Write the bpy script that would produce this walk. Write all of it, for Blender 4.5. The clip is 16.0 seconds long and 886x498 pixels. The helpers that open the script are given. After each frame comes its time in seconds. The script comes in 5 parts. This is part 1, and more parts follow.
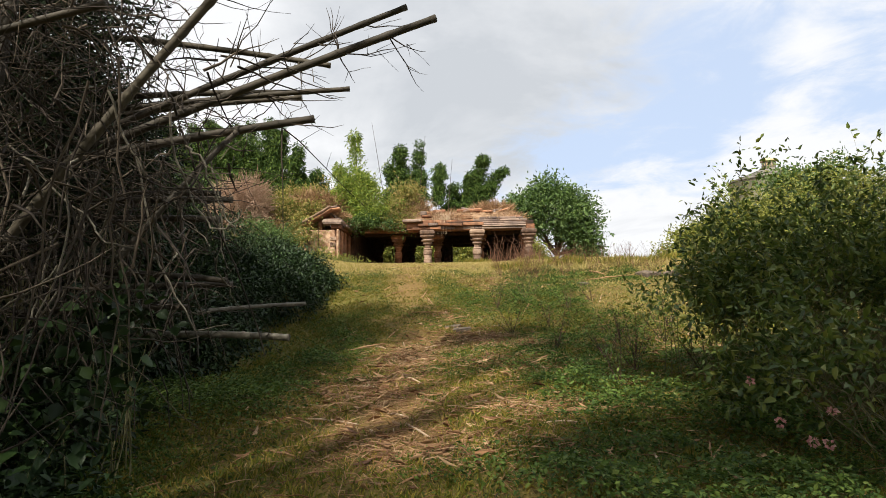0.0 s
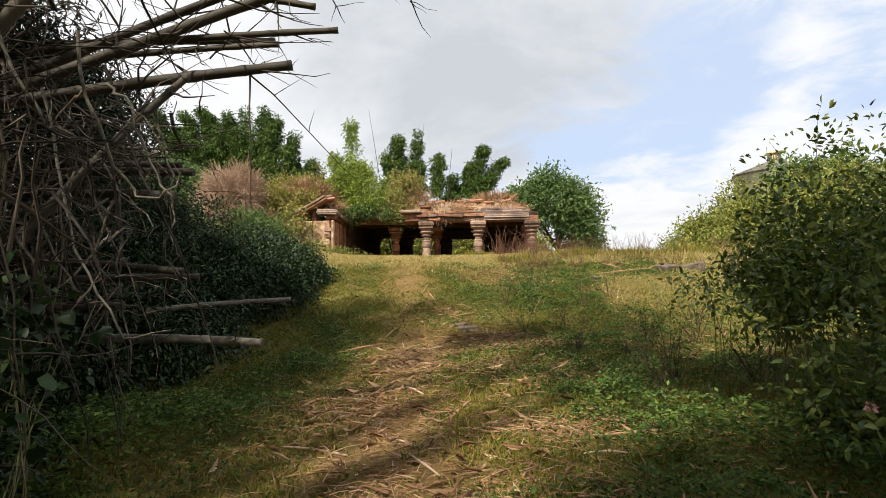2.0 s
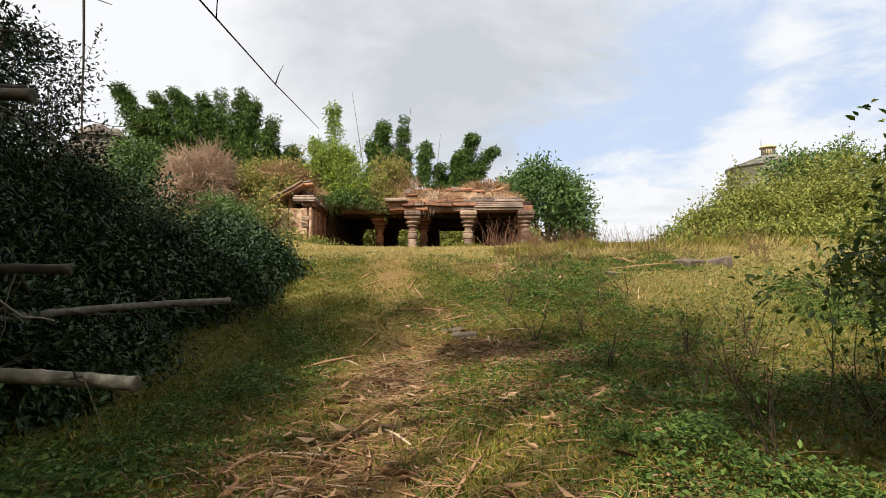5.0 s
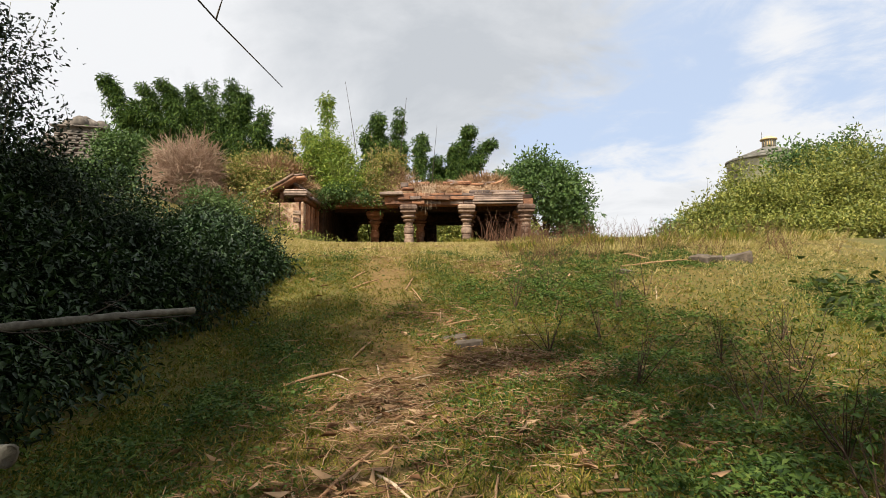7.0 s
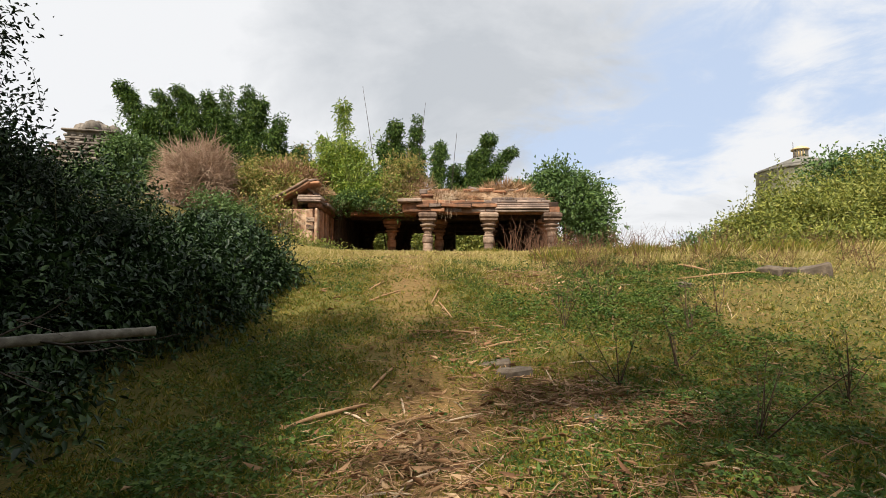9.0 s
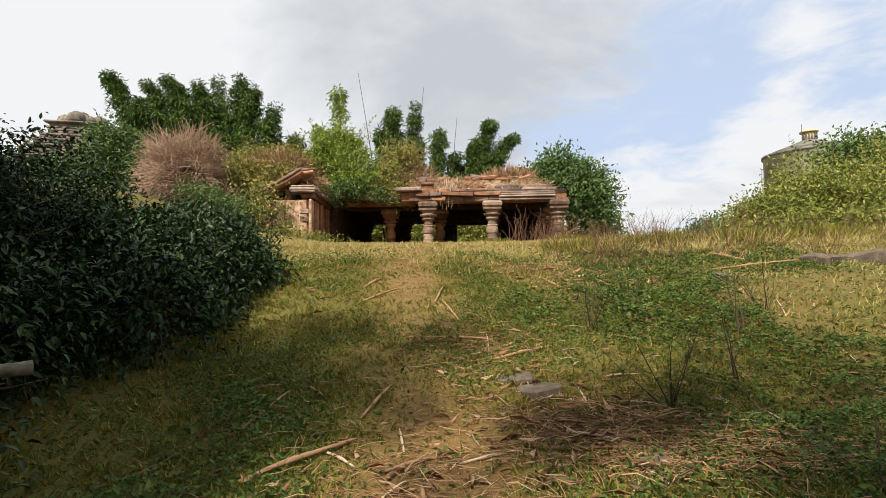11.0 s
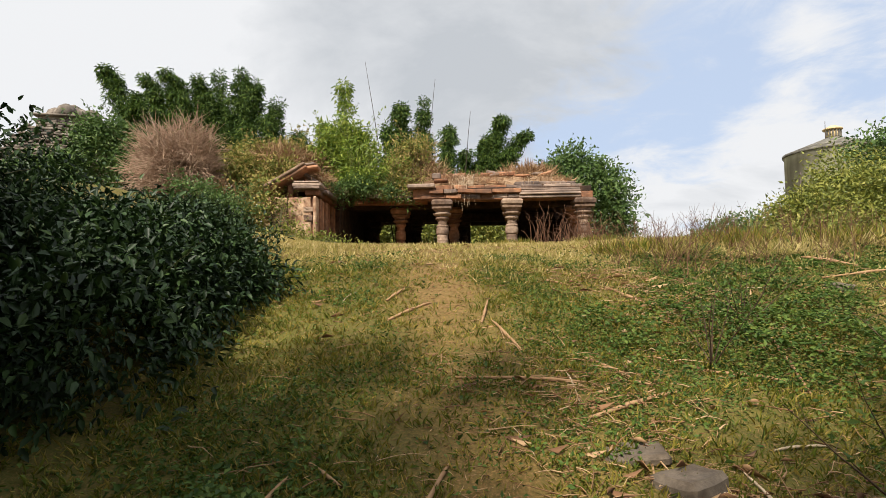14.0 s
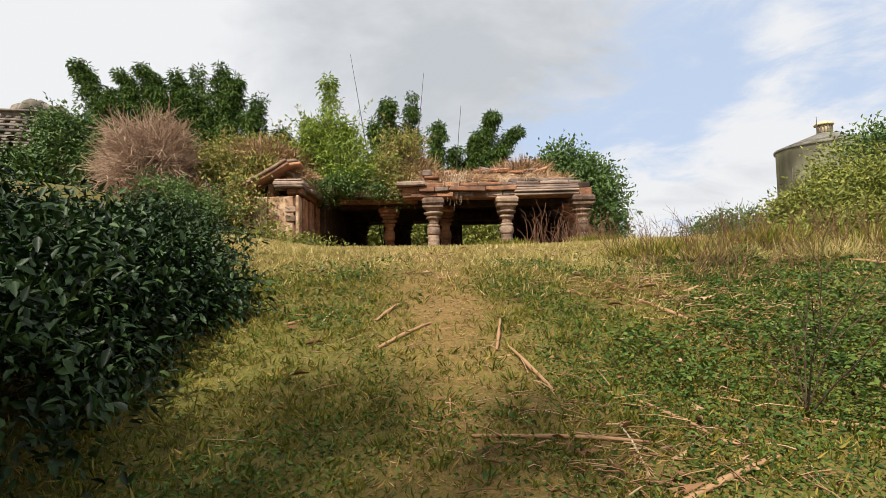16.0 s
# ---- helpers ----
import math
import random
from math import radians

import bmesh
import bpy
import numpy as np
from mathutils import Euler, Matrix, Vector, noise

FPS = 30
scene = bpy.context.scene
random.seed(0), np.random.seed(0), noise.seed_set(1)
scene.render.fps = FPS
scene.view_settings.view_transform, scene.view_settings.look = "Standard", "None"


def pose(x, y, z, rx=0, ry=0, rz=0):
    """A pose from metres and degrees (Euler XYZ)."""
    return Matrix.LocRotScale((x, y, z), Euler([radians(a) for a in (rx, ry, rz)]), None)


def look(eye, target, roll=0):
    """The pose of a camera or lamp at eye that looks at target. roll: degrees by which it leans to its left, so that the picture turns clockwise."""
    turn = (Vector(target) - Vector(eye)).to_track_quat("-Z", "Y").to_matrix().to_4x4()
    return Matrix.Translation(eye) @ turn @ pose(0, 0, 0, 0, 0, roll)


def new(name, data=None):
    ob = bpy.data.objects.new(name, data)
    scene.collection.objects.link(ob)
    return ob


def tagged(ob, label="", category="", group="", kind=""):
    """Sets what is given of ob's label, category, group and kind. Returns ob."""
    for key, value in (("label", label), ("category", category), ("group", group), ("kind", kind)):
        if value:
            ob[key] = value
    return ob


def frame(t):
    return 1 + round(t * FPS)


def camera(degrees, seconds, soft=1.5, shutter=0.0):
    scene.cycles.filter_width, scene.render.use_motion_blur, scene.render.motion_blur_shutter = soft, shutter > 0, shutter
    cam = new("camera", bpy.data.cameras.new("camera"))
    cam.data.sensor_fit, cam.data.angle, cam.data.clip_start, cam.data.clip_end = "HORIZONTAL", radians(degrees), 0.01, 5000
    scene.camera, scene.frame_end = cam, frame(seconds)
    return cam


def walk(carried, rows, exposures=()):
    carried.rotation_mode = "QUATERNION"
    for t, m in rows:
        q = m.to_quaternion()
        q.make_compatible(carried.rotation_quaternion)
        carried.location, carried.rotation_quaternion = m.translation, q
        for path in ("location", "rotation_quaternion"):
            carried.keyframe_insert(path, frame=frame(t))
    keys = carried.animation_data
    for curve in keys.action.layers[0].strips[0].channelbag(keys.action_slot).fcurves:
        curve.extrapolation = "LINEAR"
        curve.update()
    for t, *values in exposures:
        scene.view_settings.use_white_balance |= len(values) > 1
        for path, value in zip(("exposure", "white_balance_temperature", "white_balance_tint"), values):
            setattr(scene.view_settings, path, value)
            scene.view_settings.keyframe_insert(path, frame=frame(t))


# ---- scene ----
cam = camera(81.1, 16.0, soft=0.75)

PATH = [
    (0, (-0.017, 0.017, 1.479), (0.043, 2.009, 1.645), -0.7),
    (0.5, (-0.048, 0.222, 1.475), (0.011, 2.215, 1.64), -0.7),
    (1, (-0.055, 0.512, 1.509), (0.011, 2.505, 1.669), -1.0),
    (1.5, (-0.074, 0.738, 1.498), (-0.008, 2.731, 1.656), -1.0),
    (2, (-0.102, 1.042, 1.49), (-0.031, 3.036, 1.632), -0.5),
    (2.5, (-0.111, 1.29, 1.505), (-0.001, 3.283, 1.639), -0.6),
    (3, (-0.068, 1.662, 1.503), (0.046, 3.654, 1.639), -0.7),
    (3.5, (-0.056, 1.911, 1.487), (0.055, 3.904, 1.623), -0.7),
    (4, (-0.132, 2.214, 1.505), (-0.02, 4.206, 1.637), -0.1),
    (6.5, (-0.132, 3.299, 1.591), (0.012, 5.292, 1.687), -0.3),
    (7, (-0.148, 3.497, 1.62), (-0.004, 5.489, 1.714), -0.3),
    (7.5, (-0.165, 3.753, 1.609), (-0.021, 5.746, 1.705), -0.3),
    (8, (-0.168, 4.071, 1.618), (-0.047, 6.065, 1.714), -0.2),
    (8.5, (-0.207, 4.368, 1.599), (-0.119, 6.363, 1.708), -0.2),
    (9, (-0.314, 4.707, 1.604), (-0.225, 6.7, 1.745), 0.3),
    (11.5, (-0.313, 5.9, 1.679), (-0.226, 7.896, 1.781), -0.7),
    (12, (-0.363, 6.175, 1.663), (-0.278, 8.171, 1.766), -0.4),
    (12.5, (-0.41, 6.459, 1.711), (-0.326, 8.456, 1.795), -0.3),
    (13, (-0.495, 6.7, 1.73), (-0.436, 8.698, 1.812), -0.4),
    (13.5, (-0.626, 6.956, 1.778), (-0.567, 8.953, 1.887), -0.3),
    (14, (-0.669, 7.204, 1.769), (-0.594, 9.199, 1.881), -0.5),
    (14.5, (-0.658, 7.507, 1.818), (-0.574, 9.502, 1.928), -1.2),
    (15, (-0.655, 7.722, 1.836), (-0.572, 9.717, 1.947), -1.2),
    (15.5, (-0.687, 8.01, 1.848), (-0.603, 10.005, 1.96), -0.9),
    (16, (-0.747, 8.173, 1.897), (-0.626, 10.167, 2.004), -1.1),
]
walk(cam, [(t, look(eye, target, roll)) for t, eye, target, roll in PATH], exposures=((0, 0.7), (4, 0.67), (7.5, 0.58), (12, 0.56), (16, 0.52)))

# ---- light ----
SUN_AZ, SUN_EL = 208.0, 48.0   # compass bearing of the sun from +y, clockwise, and its height
world = bpy.data.worlds.new("world")
scene.world = world
world.use_nodes = True
wn, wl = world.node_tree.nodes, world.node_tree.links
wn.clear()
sky = wn.new("ShaderNodeTexSky")
sky.sky_type, sky.sun_disc = "NISHITA", False
sky.sun_elevation, sky.sun_rotation = radians(SUN_EL), radians(SUN_AZ)
sky.air_density, sky.dust_density = 1.0, 1.4


def wmath(op, a, b=None, c=None, clamp=False):
    n = wn.new("ShaderNodeMath")
    n.operation, n.use_clamp = op, clamp
    for i, v in enumerate((a, b, c)):
        if v is None:
            continue
        if isinstance(v, (int, float)):
            n.inputs[i].default_value = v
        else:
            wl.new(v, n.inputs[i])
    return n.outputs[0]


coord = wn.new("ShaderNodeTexCoord").outputs["Generated"]
sep = wn.new("ShaderNodeSeparateXYZ")
wl.new(coord, sep.inputs[0])
high = wmath("ADD", wmath("MAXIMUM", sep.outputs[2], 0.0), 0.16)
flat = wn.new("ShaderNodeCombineXYZ")
wl.new(wmath("DIVIDE", sep.outputs[0], high), flat.inputs[0])
wl.new(wmath("DIVIDE", sep.outputs[1], high), flat.inputs[1])


def wnoise(scale, detail, offset, rough=0.55):
    m = wn.new("ShaderNodeMapping")
    wl.new(flat.outputs[0], m.inputs[0])
    m.inputs["Location"].default_value = offset
    n = wn.new("ShaderNodeTexNoise")
    wl.new(m.outputs[0], n.inputs["Vector"])
    n.inputs["Scale"].default_value, n.inputs["Detail"].default_value, n.inputs["Roughness"].default_value = scale, detail, rough
    n.inputs["Distortion"].default_value = 0.5
    return n.outputs["Fac"]


def toward(az, el, inner, outer):
    """1 near that bearing and height, 0 past the outer angle."""
    a, e = radians(az), radians(el)
    d = wn.new("ShaderNodeVectorMath")
    d.operation = "DOT_PRODUCT"
    wl.new(coord, d.inputs[0])
    d.inputs[1].default_value = (math.sin(a) * math.cos(e), math.cos(a) * math.cos(e), math.sin(e))
    r = wn.new("ShaderNodeMapRange")
    r.interpolation_type = "SMOOTHSTEP"
    wl.new(d.outputs["Value"], r.inputs[0])
    r.inputs[1].default_value, r.inputs[2].default_value = math.cos(radians(outer)), math.cos(radians(inner))
    return r.outputs[0]


cover = wmath("ADD", wmath("MULTIPLY", wnoise(1.15, 9, (2.3, 0.4, 0), 0.62), 1.1), -0.25)
cover = wmath("ADD", cover, wmath("MULTIPLY", wnoise(3.2, 9, (1.3, 5.4, 0), 0.66), 1.15))
for az, el, inner, outer, depth in ((36, 25, 0, 15, 0.2), (24, 17, 0, 14, 0.22), (11, 13, 0, 9, 0.16), (43, 17, 0, 12, 0.14), (17, 11.5, 0, 7, 0.12), (30, 20, 0, 9, 0.14)):
    cover = wmath("SUBTRACT", cover, wmath("MULTIPLY", toward(az, el, inner, outer), depth))
for az, el, inner, outer, depth in ((23, 7.0, 1, 7, 0.34), (16, 5, 0, 7, 0.2), (36, 9, 1, 9, 0.22), (37.5, 19.5, 0, 5, 0.3), (34, 15, 0, 5, 0.24), (9, 10, 0, 5, 0.2), (-25, 20, 3, 30, 0.3), (5, 25, 3, 16, 0.25)):
    cover = wmath("ADD", cover, wmath("MULTIPLY", toward(az, el, inner, outer), depth))
ramp = wn.new("ShaderNodeMapRange")
ramp.interpolation_type = "SMOOTHSTEP"
wl.new(cover, ramp.inputs[0])
ramp.inputs[1].default_value, ramp.inputs[2].default_value = 0.46, 0.98
shade = wn.new("ShaderNodeMix")
shade.data_type = "RGBA"
grey = wmath("SUBTRACT", wmath("ADD", wmath("MULTIPLY", toward(6, 25, 0, 26), 0.95), wmath("MULTIPLY", wnoise(0.9, 8, (7.1, 3.3, 0), 0.6), 3.0)), 1.6, clamp=True)
wl.new(grey, shade.inputs["Factor"])
shade.inputs["A"].default_value, shade.inputs["B"].default_value = (8.8, 8.9, 9.1, 1), (5.7, 6.0, 6.4, 1)
veil = wn.new("ShaderNodeMix")
veil.data_type = "RGBA"
wl.new(ramp.outputs[0], veil.inputs["Factor"])
pale = wn.new("ShaderNodeMix")
pale.data_type = "RGBA"
pale.inputs["Factor"].default_value = 0.8
wl.new(sky.outputs[0], pale.inputs["A"])
pale.inputs["B"].default_value = (6.4, 7.6, 9.7, 1)
wl.new(pale.outputs["Result"], veil.inputs["A"])
wl.new(shade.outputs["Result"], veil.inputs["B"])
back = wn.new("ShaderNodeBackground")
wl.new(veil.outputs["Result"], back.inputs[0])
back.inputs[1].default_value = 0.069
wl.new(back.outputs[0], wn.new("ShaderNodeOutputWorld").inputs[0])

sun_dir = Vector((math.sin(radians(SUN_AZ)) * math.cos(radians(SUN_EL)), math.cos(radians(SUN_AZ)) * math.cos(radians(SUN_EL)), math.sin(radians(SUN_EL))))
sun = new("sun", bpy.data.lights.new("sun", "SUN"))
sun.data.energy, sun.data.angle, sun.data.color = 5.0, radians(2.0), (1.0, 0.93, 0.8)
sun.matrix_world = look(sun_dir * 60, (0, 0, 0))

# ---- materials ----


def material(name, colours, rough=0.85, grain=8.0, bump=0.3, island=0.0, thin=0.0, coat=0.0, stain=None, stain_scale=0.8, stain_amount=0.5, stretch=(1, 1, 1), per_object=0.0):
    """Colours of a ramp, mixed by grain noise, by a random value for each loose piece or object, and by large stains."""
    m = bpy.data.materials.new(name)
    m.use_nodes = True
    n, l = m.node_tree.nodes, m.node_tree.links
    b = n["Principled BSDF"]
    b.inputs["Roughness"].default_value = rough
    b.inputs["Specular IOR Level"].default_value = 0.25 + coat
    mp = n.new("ShaderNodeMapping")
    mp.inputs["Scale"].default_value = stretch
    geo = n.new("ShaderNodeNewGeometry")
    l.new(geo.outputs["Position"], mp.inputs[0])
    nz = n.new("ShaderNodeTexNoise")
    nz.inputs["Scale"].default_value, nz.inputs["Detail"].default_value, nz.inputs["Roughness"].default_value = grain, 6, 0.65
    l.new(mp.outputs[0], nz.inputs["Vector"])
    fac = nz.outputs["Fac"]
    for share, source in ((island, geo.outputs["Random Per Island"]), (per_object, n.new("ShaderNodeObjectInfo").outputs["Random"])):
        if share:
            mx = n.new("ShaderNodeMix")
            mx.inputs["Factor"].default_value = share
            l.new(fac, mx.inputs["A"])
            l.new(source, mx.inputs["B"])
            fac = mx.outputs["Result"]
    cr = n.new("ShaderNodeValToRGB")
    while len(cr.color_ramp.elements) < len(colours):
        cr.color_ramp.elements.new(0.5)
    lo, hi = (0.08, 0.92) if island + per_object > 0.3 else (0.3, 0.7)
    for i, c in enumerate(colours):
        cr.color_ramp.elements[i].position = lo + (hi - lo) * i / max(1, len(colours) - 1)
        cr.color_ramp.elements[i].color = (*c, 1)
    l.new(fac, cr.inputs[0])
    col = cr.outputs[0]
    if stain:
        big = n.new("ShaderNodeTexNoise")
        big.inputs["Scale"].default_value, big.inputs["Detail"].default_value = stain_scale, 5
        l.new(geo.outputs["Position"], big.inputs["Vector"])
        mr = n.new("ShaderNodeMapRange")
        mr.inputs[1].default_value, mr.inputs[2].default_value, mr.inputs[4].default_value = 0.45, 0.65, stain_amount
        l.new(big.outputs["Fac"], mr.inputs[0])
        mx = n.new("ShaderNodeMix")
        mx.data_type = "RGBA"
        l.new(mr.outputs[0], mx.inputs["Factor"])
        l.new(col, mx.inputs["A"])
        mx.inputs["B"].default_value = (*stain, 1)
        col = mx.outputs["Result"]
    l.new(col, b.inputs["Base Color"])
    if bump:
        bp = n.new("ShaderNodeBump")
        bp.inputs["Strength"].default_value, bp.inputs["Distance"].default_value = bump, 0.03
        l.new(nz.outputs["Fac"], bp.inputs["Height"])
        l.new(bp.outputs[0], b.inputs["Normal"])
    if thin:
        tr = n.new("ShaderNodeBsdfTranslucent")
        l.new(col, tr.inputs["Color"])
        ms = n.new("ShaderNodeMixShader")
        ms.inputs[0].default_value = thin
        l.new(b.outputs[0], ms.inputs[1])
        l.new(tr.outputs[0], ms.inputs[2])
        l.new(ms.outputs[0], n["Material Output"].inputs["Surface"])
    return m


def leafy(name, *colours, thin=0.3, rough=0.5, coat=0.1):
    return material(name, colours, rough, 1.3, 0, 0.62, thin, coat)


# the bank's shade is put into these leaf tones, darker than LEAF_NEAR
LEAF_DARK = leafy("shaded_lantana_leaf", (0.0045, 0.011, 0.003), (0.011, 0.026, 0.007), (0.025, 0.053, 0.013), (0.065, 0.105, 0.025), thin=0.07, rough=0.5, coat=0.02)
# the scrub's own shade is put into these near-black leaf tones
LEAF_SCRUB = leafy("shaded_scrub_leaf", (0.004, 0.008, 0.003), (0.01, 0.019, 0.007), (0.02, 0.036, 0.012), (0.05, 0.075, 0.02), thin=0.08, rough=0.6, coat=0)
LEAF_MIX = leafy("yellowing_leaf", (0.05, 0.08, 0.015), (0.15, 0.175, 0.03), (0.33, 0.27, 0.08), (0.46, 0.31, 0.15), thin=0.2, rough=0.7, coat=0)
LEAF_BUSH = leafy("sunlit_shrub_leaf", (0.05, 0.07, 0.013), (0.13, 0.155, 0.026), (0.24, 0.25, 0.045), (0.38, 0.34, 0.09), thin=0.25)
LEAF_NEAR = leafy("shrub_leaf", (0.025, 0.045, 0.009), (0.06, 0.1, 0.018), (0.13, 0.17, 0.028), (0.26, 0.25, 0.05), thin=0.25)
LEAF_BAMBOO = leafy("bamboo_leaf", (0.016, 0.036, 0.008), (0.04, 0.08, 0.015), (0.09, 0.155, 0.026), (0.2, 0.26, 0.045), thin=0.18, rough=0.6, coat=0)
LEAF_BRIGHT = leafy("young_bamboo_leaf", (0.06, 0.11, 0.018), (0.14, 0.215, 0.028), (0.25, 0.32, 0.042), (0.38, 0.4, 0.08), thin=0.28)
LEAF_TREE = leafy("tree_leaf", (0.035, 0.07, 0.02), (0.06, 0.11, 0.028), (0.1, 0.165, 0.04), (0.15, 0.2, 0.055), thin=0.22)
LEAF_DRY = leafy("dry_leaf", (0.15, 0.075, 0.04), (0.28, 0.16, 0.085), (0.42, 0.27, 0.15), (0.56, 0.4, 0.24), thin=0.1, rough=0.8, coat=0)
GRASS = leafy("grass_blade", (0.06, 0.095, 0.011), (0.13, 0.16, 0.018), (0.26, 0.22, 0.034), (0.55, 0.37, 0.115), thin=0.3, rough=0.6, coat=0)
HERB = leafy("herb_leaf", (0.02, 0.045, 0.009), (0.05, 0.095, 0.017), (0.1, 0.16, 0.028), (0.19, 0.23, 0.048), thin=0.3, rough=0.6, coat=0)
GRASS_DRY = leafy("dry_turf", (0.2, 0.21, 0.05), (0.4, 0.34, 0.1), (0.57, 0.45, 0.19), (0.7, 0.56, 0.31), thin=0.3, rough=0.7, coat=0)
STRAW = leafy("straw", (0.1, 0.045, 0.022), (0.23, 0.12, 0.06), (0.37, 0.225, 0.12), (0.56, 0.39, 0.23), thin=0.05, rough=0.75, coat=0)
# darkened in place of the heap's shade; the bare canes share it
TWIG = material("shade_toned_dead_twig", [(0.014, 0.011, 0.009), (0.04, 0.031, 0.024), (0.17, 0.135, 0.1)], 0.85, 9, 0.2, 0.5)
RED_TWIG = material("brown_twig", [(0.18, 0.1, 0.068), (0.32, 0.21, 0.145), (0.48, 0.36, 0.26)], 0.85, 9, 0.2, 0.5)
STEM = material("green_stem", [(0.07, 0.075, 0.03), (0.14, 0.13, 0.06), (0.22, 0.19, 0.1)], 0.8, 9, 0.2, 0.5)
# dry culms with the shade over the heap put into their colour
CULM = material("shaded_dry_bamboo", [(0.016, 0.013, 0.009), (0.04, 0.033, 0.021), (0.11, 0.092, 0.06)], 0.7, 14, 0.25, 0, 0, 0.1, (0.07, 0.055, 0.04), 3.0, 0.6, (1, 1, 1), 0.35)
WEED = material("dead_weed_stalk", [(0.05, 0.024, 0.015), (0.12, 0.058, 0.034), (0.24, 0.135, 0.08)], 0.95, 9, 0.2, 0.5)
CULM_PALE = material("pale_bamboo", [(0.055, 0.047, 0.035), (0.12, 0.107, 0.08), (0.26, 0.24, 0.19)], 0.65, 14, 0.25, 0, 0, 0.05, (0.12, 0.1, 0.08), 3.0, 0.5)
BARK = material("bark", [(0.035, 0.022, 0.015), (0.08, 0.05, 0.033), (0.15, 0.1, 0.07)], 0.95, 12, 0.5)
FLOWER = leafy("pink_petal", (0.55, 0.18, 0.2), (0.7, 0.35, 0.32), (0.8, 0.55, 0.45), thin=0.3, rough=0.6, coat=0)
STONE_RED = material("red_sandstone", [(0.12, 0.055, 0.032), (0.29, 0.13, 0.068), (0.44, 0.23, 0.13)], 0.9, 6, 0.5, 0, 0, 0, (0.09, 0.06, 0.045), 1.6, 0.7, (1, 1, 1), 0.3)
STONE_PILLAR = material("weathered_sandstone", [(0.07, 0.042, 0.03), (0.2, 0.13, 0.09), (0.37, 0.265, 0.19)], 0.9, 7, 0.5, 0, 0, 0, (0.13, 0.09, 0.07), 2.5, 0.6, (1, 1, 1), 0.3)
# the pavilion's inside shade is put into this stone colour
STONE_DARK = material("shade_dark_sandstone", [(0.025, 0.015, 0.011), (0.06, 0.034, 0.022), (0.12, 0.065, 0.04)], 0.95, 5, 0.5, 0, 0, 0, (0.02, 0.015, 0.012), 1.2, 0.7)
STONE_CAP = material("grey_sandstone", [(0.11, 0.08, 0.068), (0.23, 0.165, 0.13), (0.38, 0.28, 0.22)], 0.92, 8, 0.5, 0, 0, 0, (0.07, 0.055, 0.05), 2.0, 0.6, (1, 1, 1), 0.3)
PLASTER = material("worn_lime_plaster", [(0.24, 0.13, 0.08), (0.42, 0.27, 0.17), (0.58, 0.43, 0.3)], 0.92, 5, 0.6, 0, 0, 0, (0.2, 0.1, 0.06), 3.2, 0.8)
TOWER_STONE = material("shrine_stone", [(0.07, 0.058, 0.048), (0.17, 0.14, 0.115), (0.33, 0.28, 0.23)], 0.92, 3, 0.5, 0, 0, 0, (0.08, 0.07, 0.06), 0.9, 0.7)
ROOT = material("bleached_root", [(0.3, 0.21, 0.13), (0.45, 0.34, 0.23), (0.6, 0.48, 0.35)], 0.85, 9, 0.2, 0.5)
ROCK = material("grey_rock", [(0.055, 0.041, 0.03), (0.11, 0.083, 0.06), (0.2, 0.155, 0.115)], 0.9, 9, 0.6, 0, 0, 0, (0.12, 0.1, 0.08), 3, 0.5)
CONCRETE = material("stained_concrete", [(0.3, 0.28, 0.2), (0.42, 0.4, 0.29), (0.52, 0.49, 0.37)], 0.9, 1.4, 0.3, 0, 0, 0, (0.13, 0.115, 0.09), 0.35, 0.6, (1.5, 1.5, 0.12))
CONCRETE_DARK = material("blackened_concrete", [(0.07, 0.06, 0.055), (0.14, 0.13, 0.11), (0.25, 0.23, 0.19)], 0.9, 2.0, 0.3)
CUPOLA_PAINT = material("ochre_paint", [(0.44, 0.31, 0.15), (0.55, 0.41, 0.22), (0.64, 0.52, 0.33)], 0.8, 3, 0.2)
IRON = material("rusty_iron", [(0.05, 0.04, 0.035), (0.09, 0.07, 0.06), (0.14, 0.1, 0.08)], 0.7, 10, 0.2)


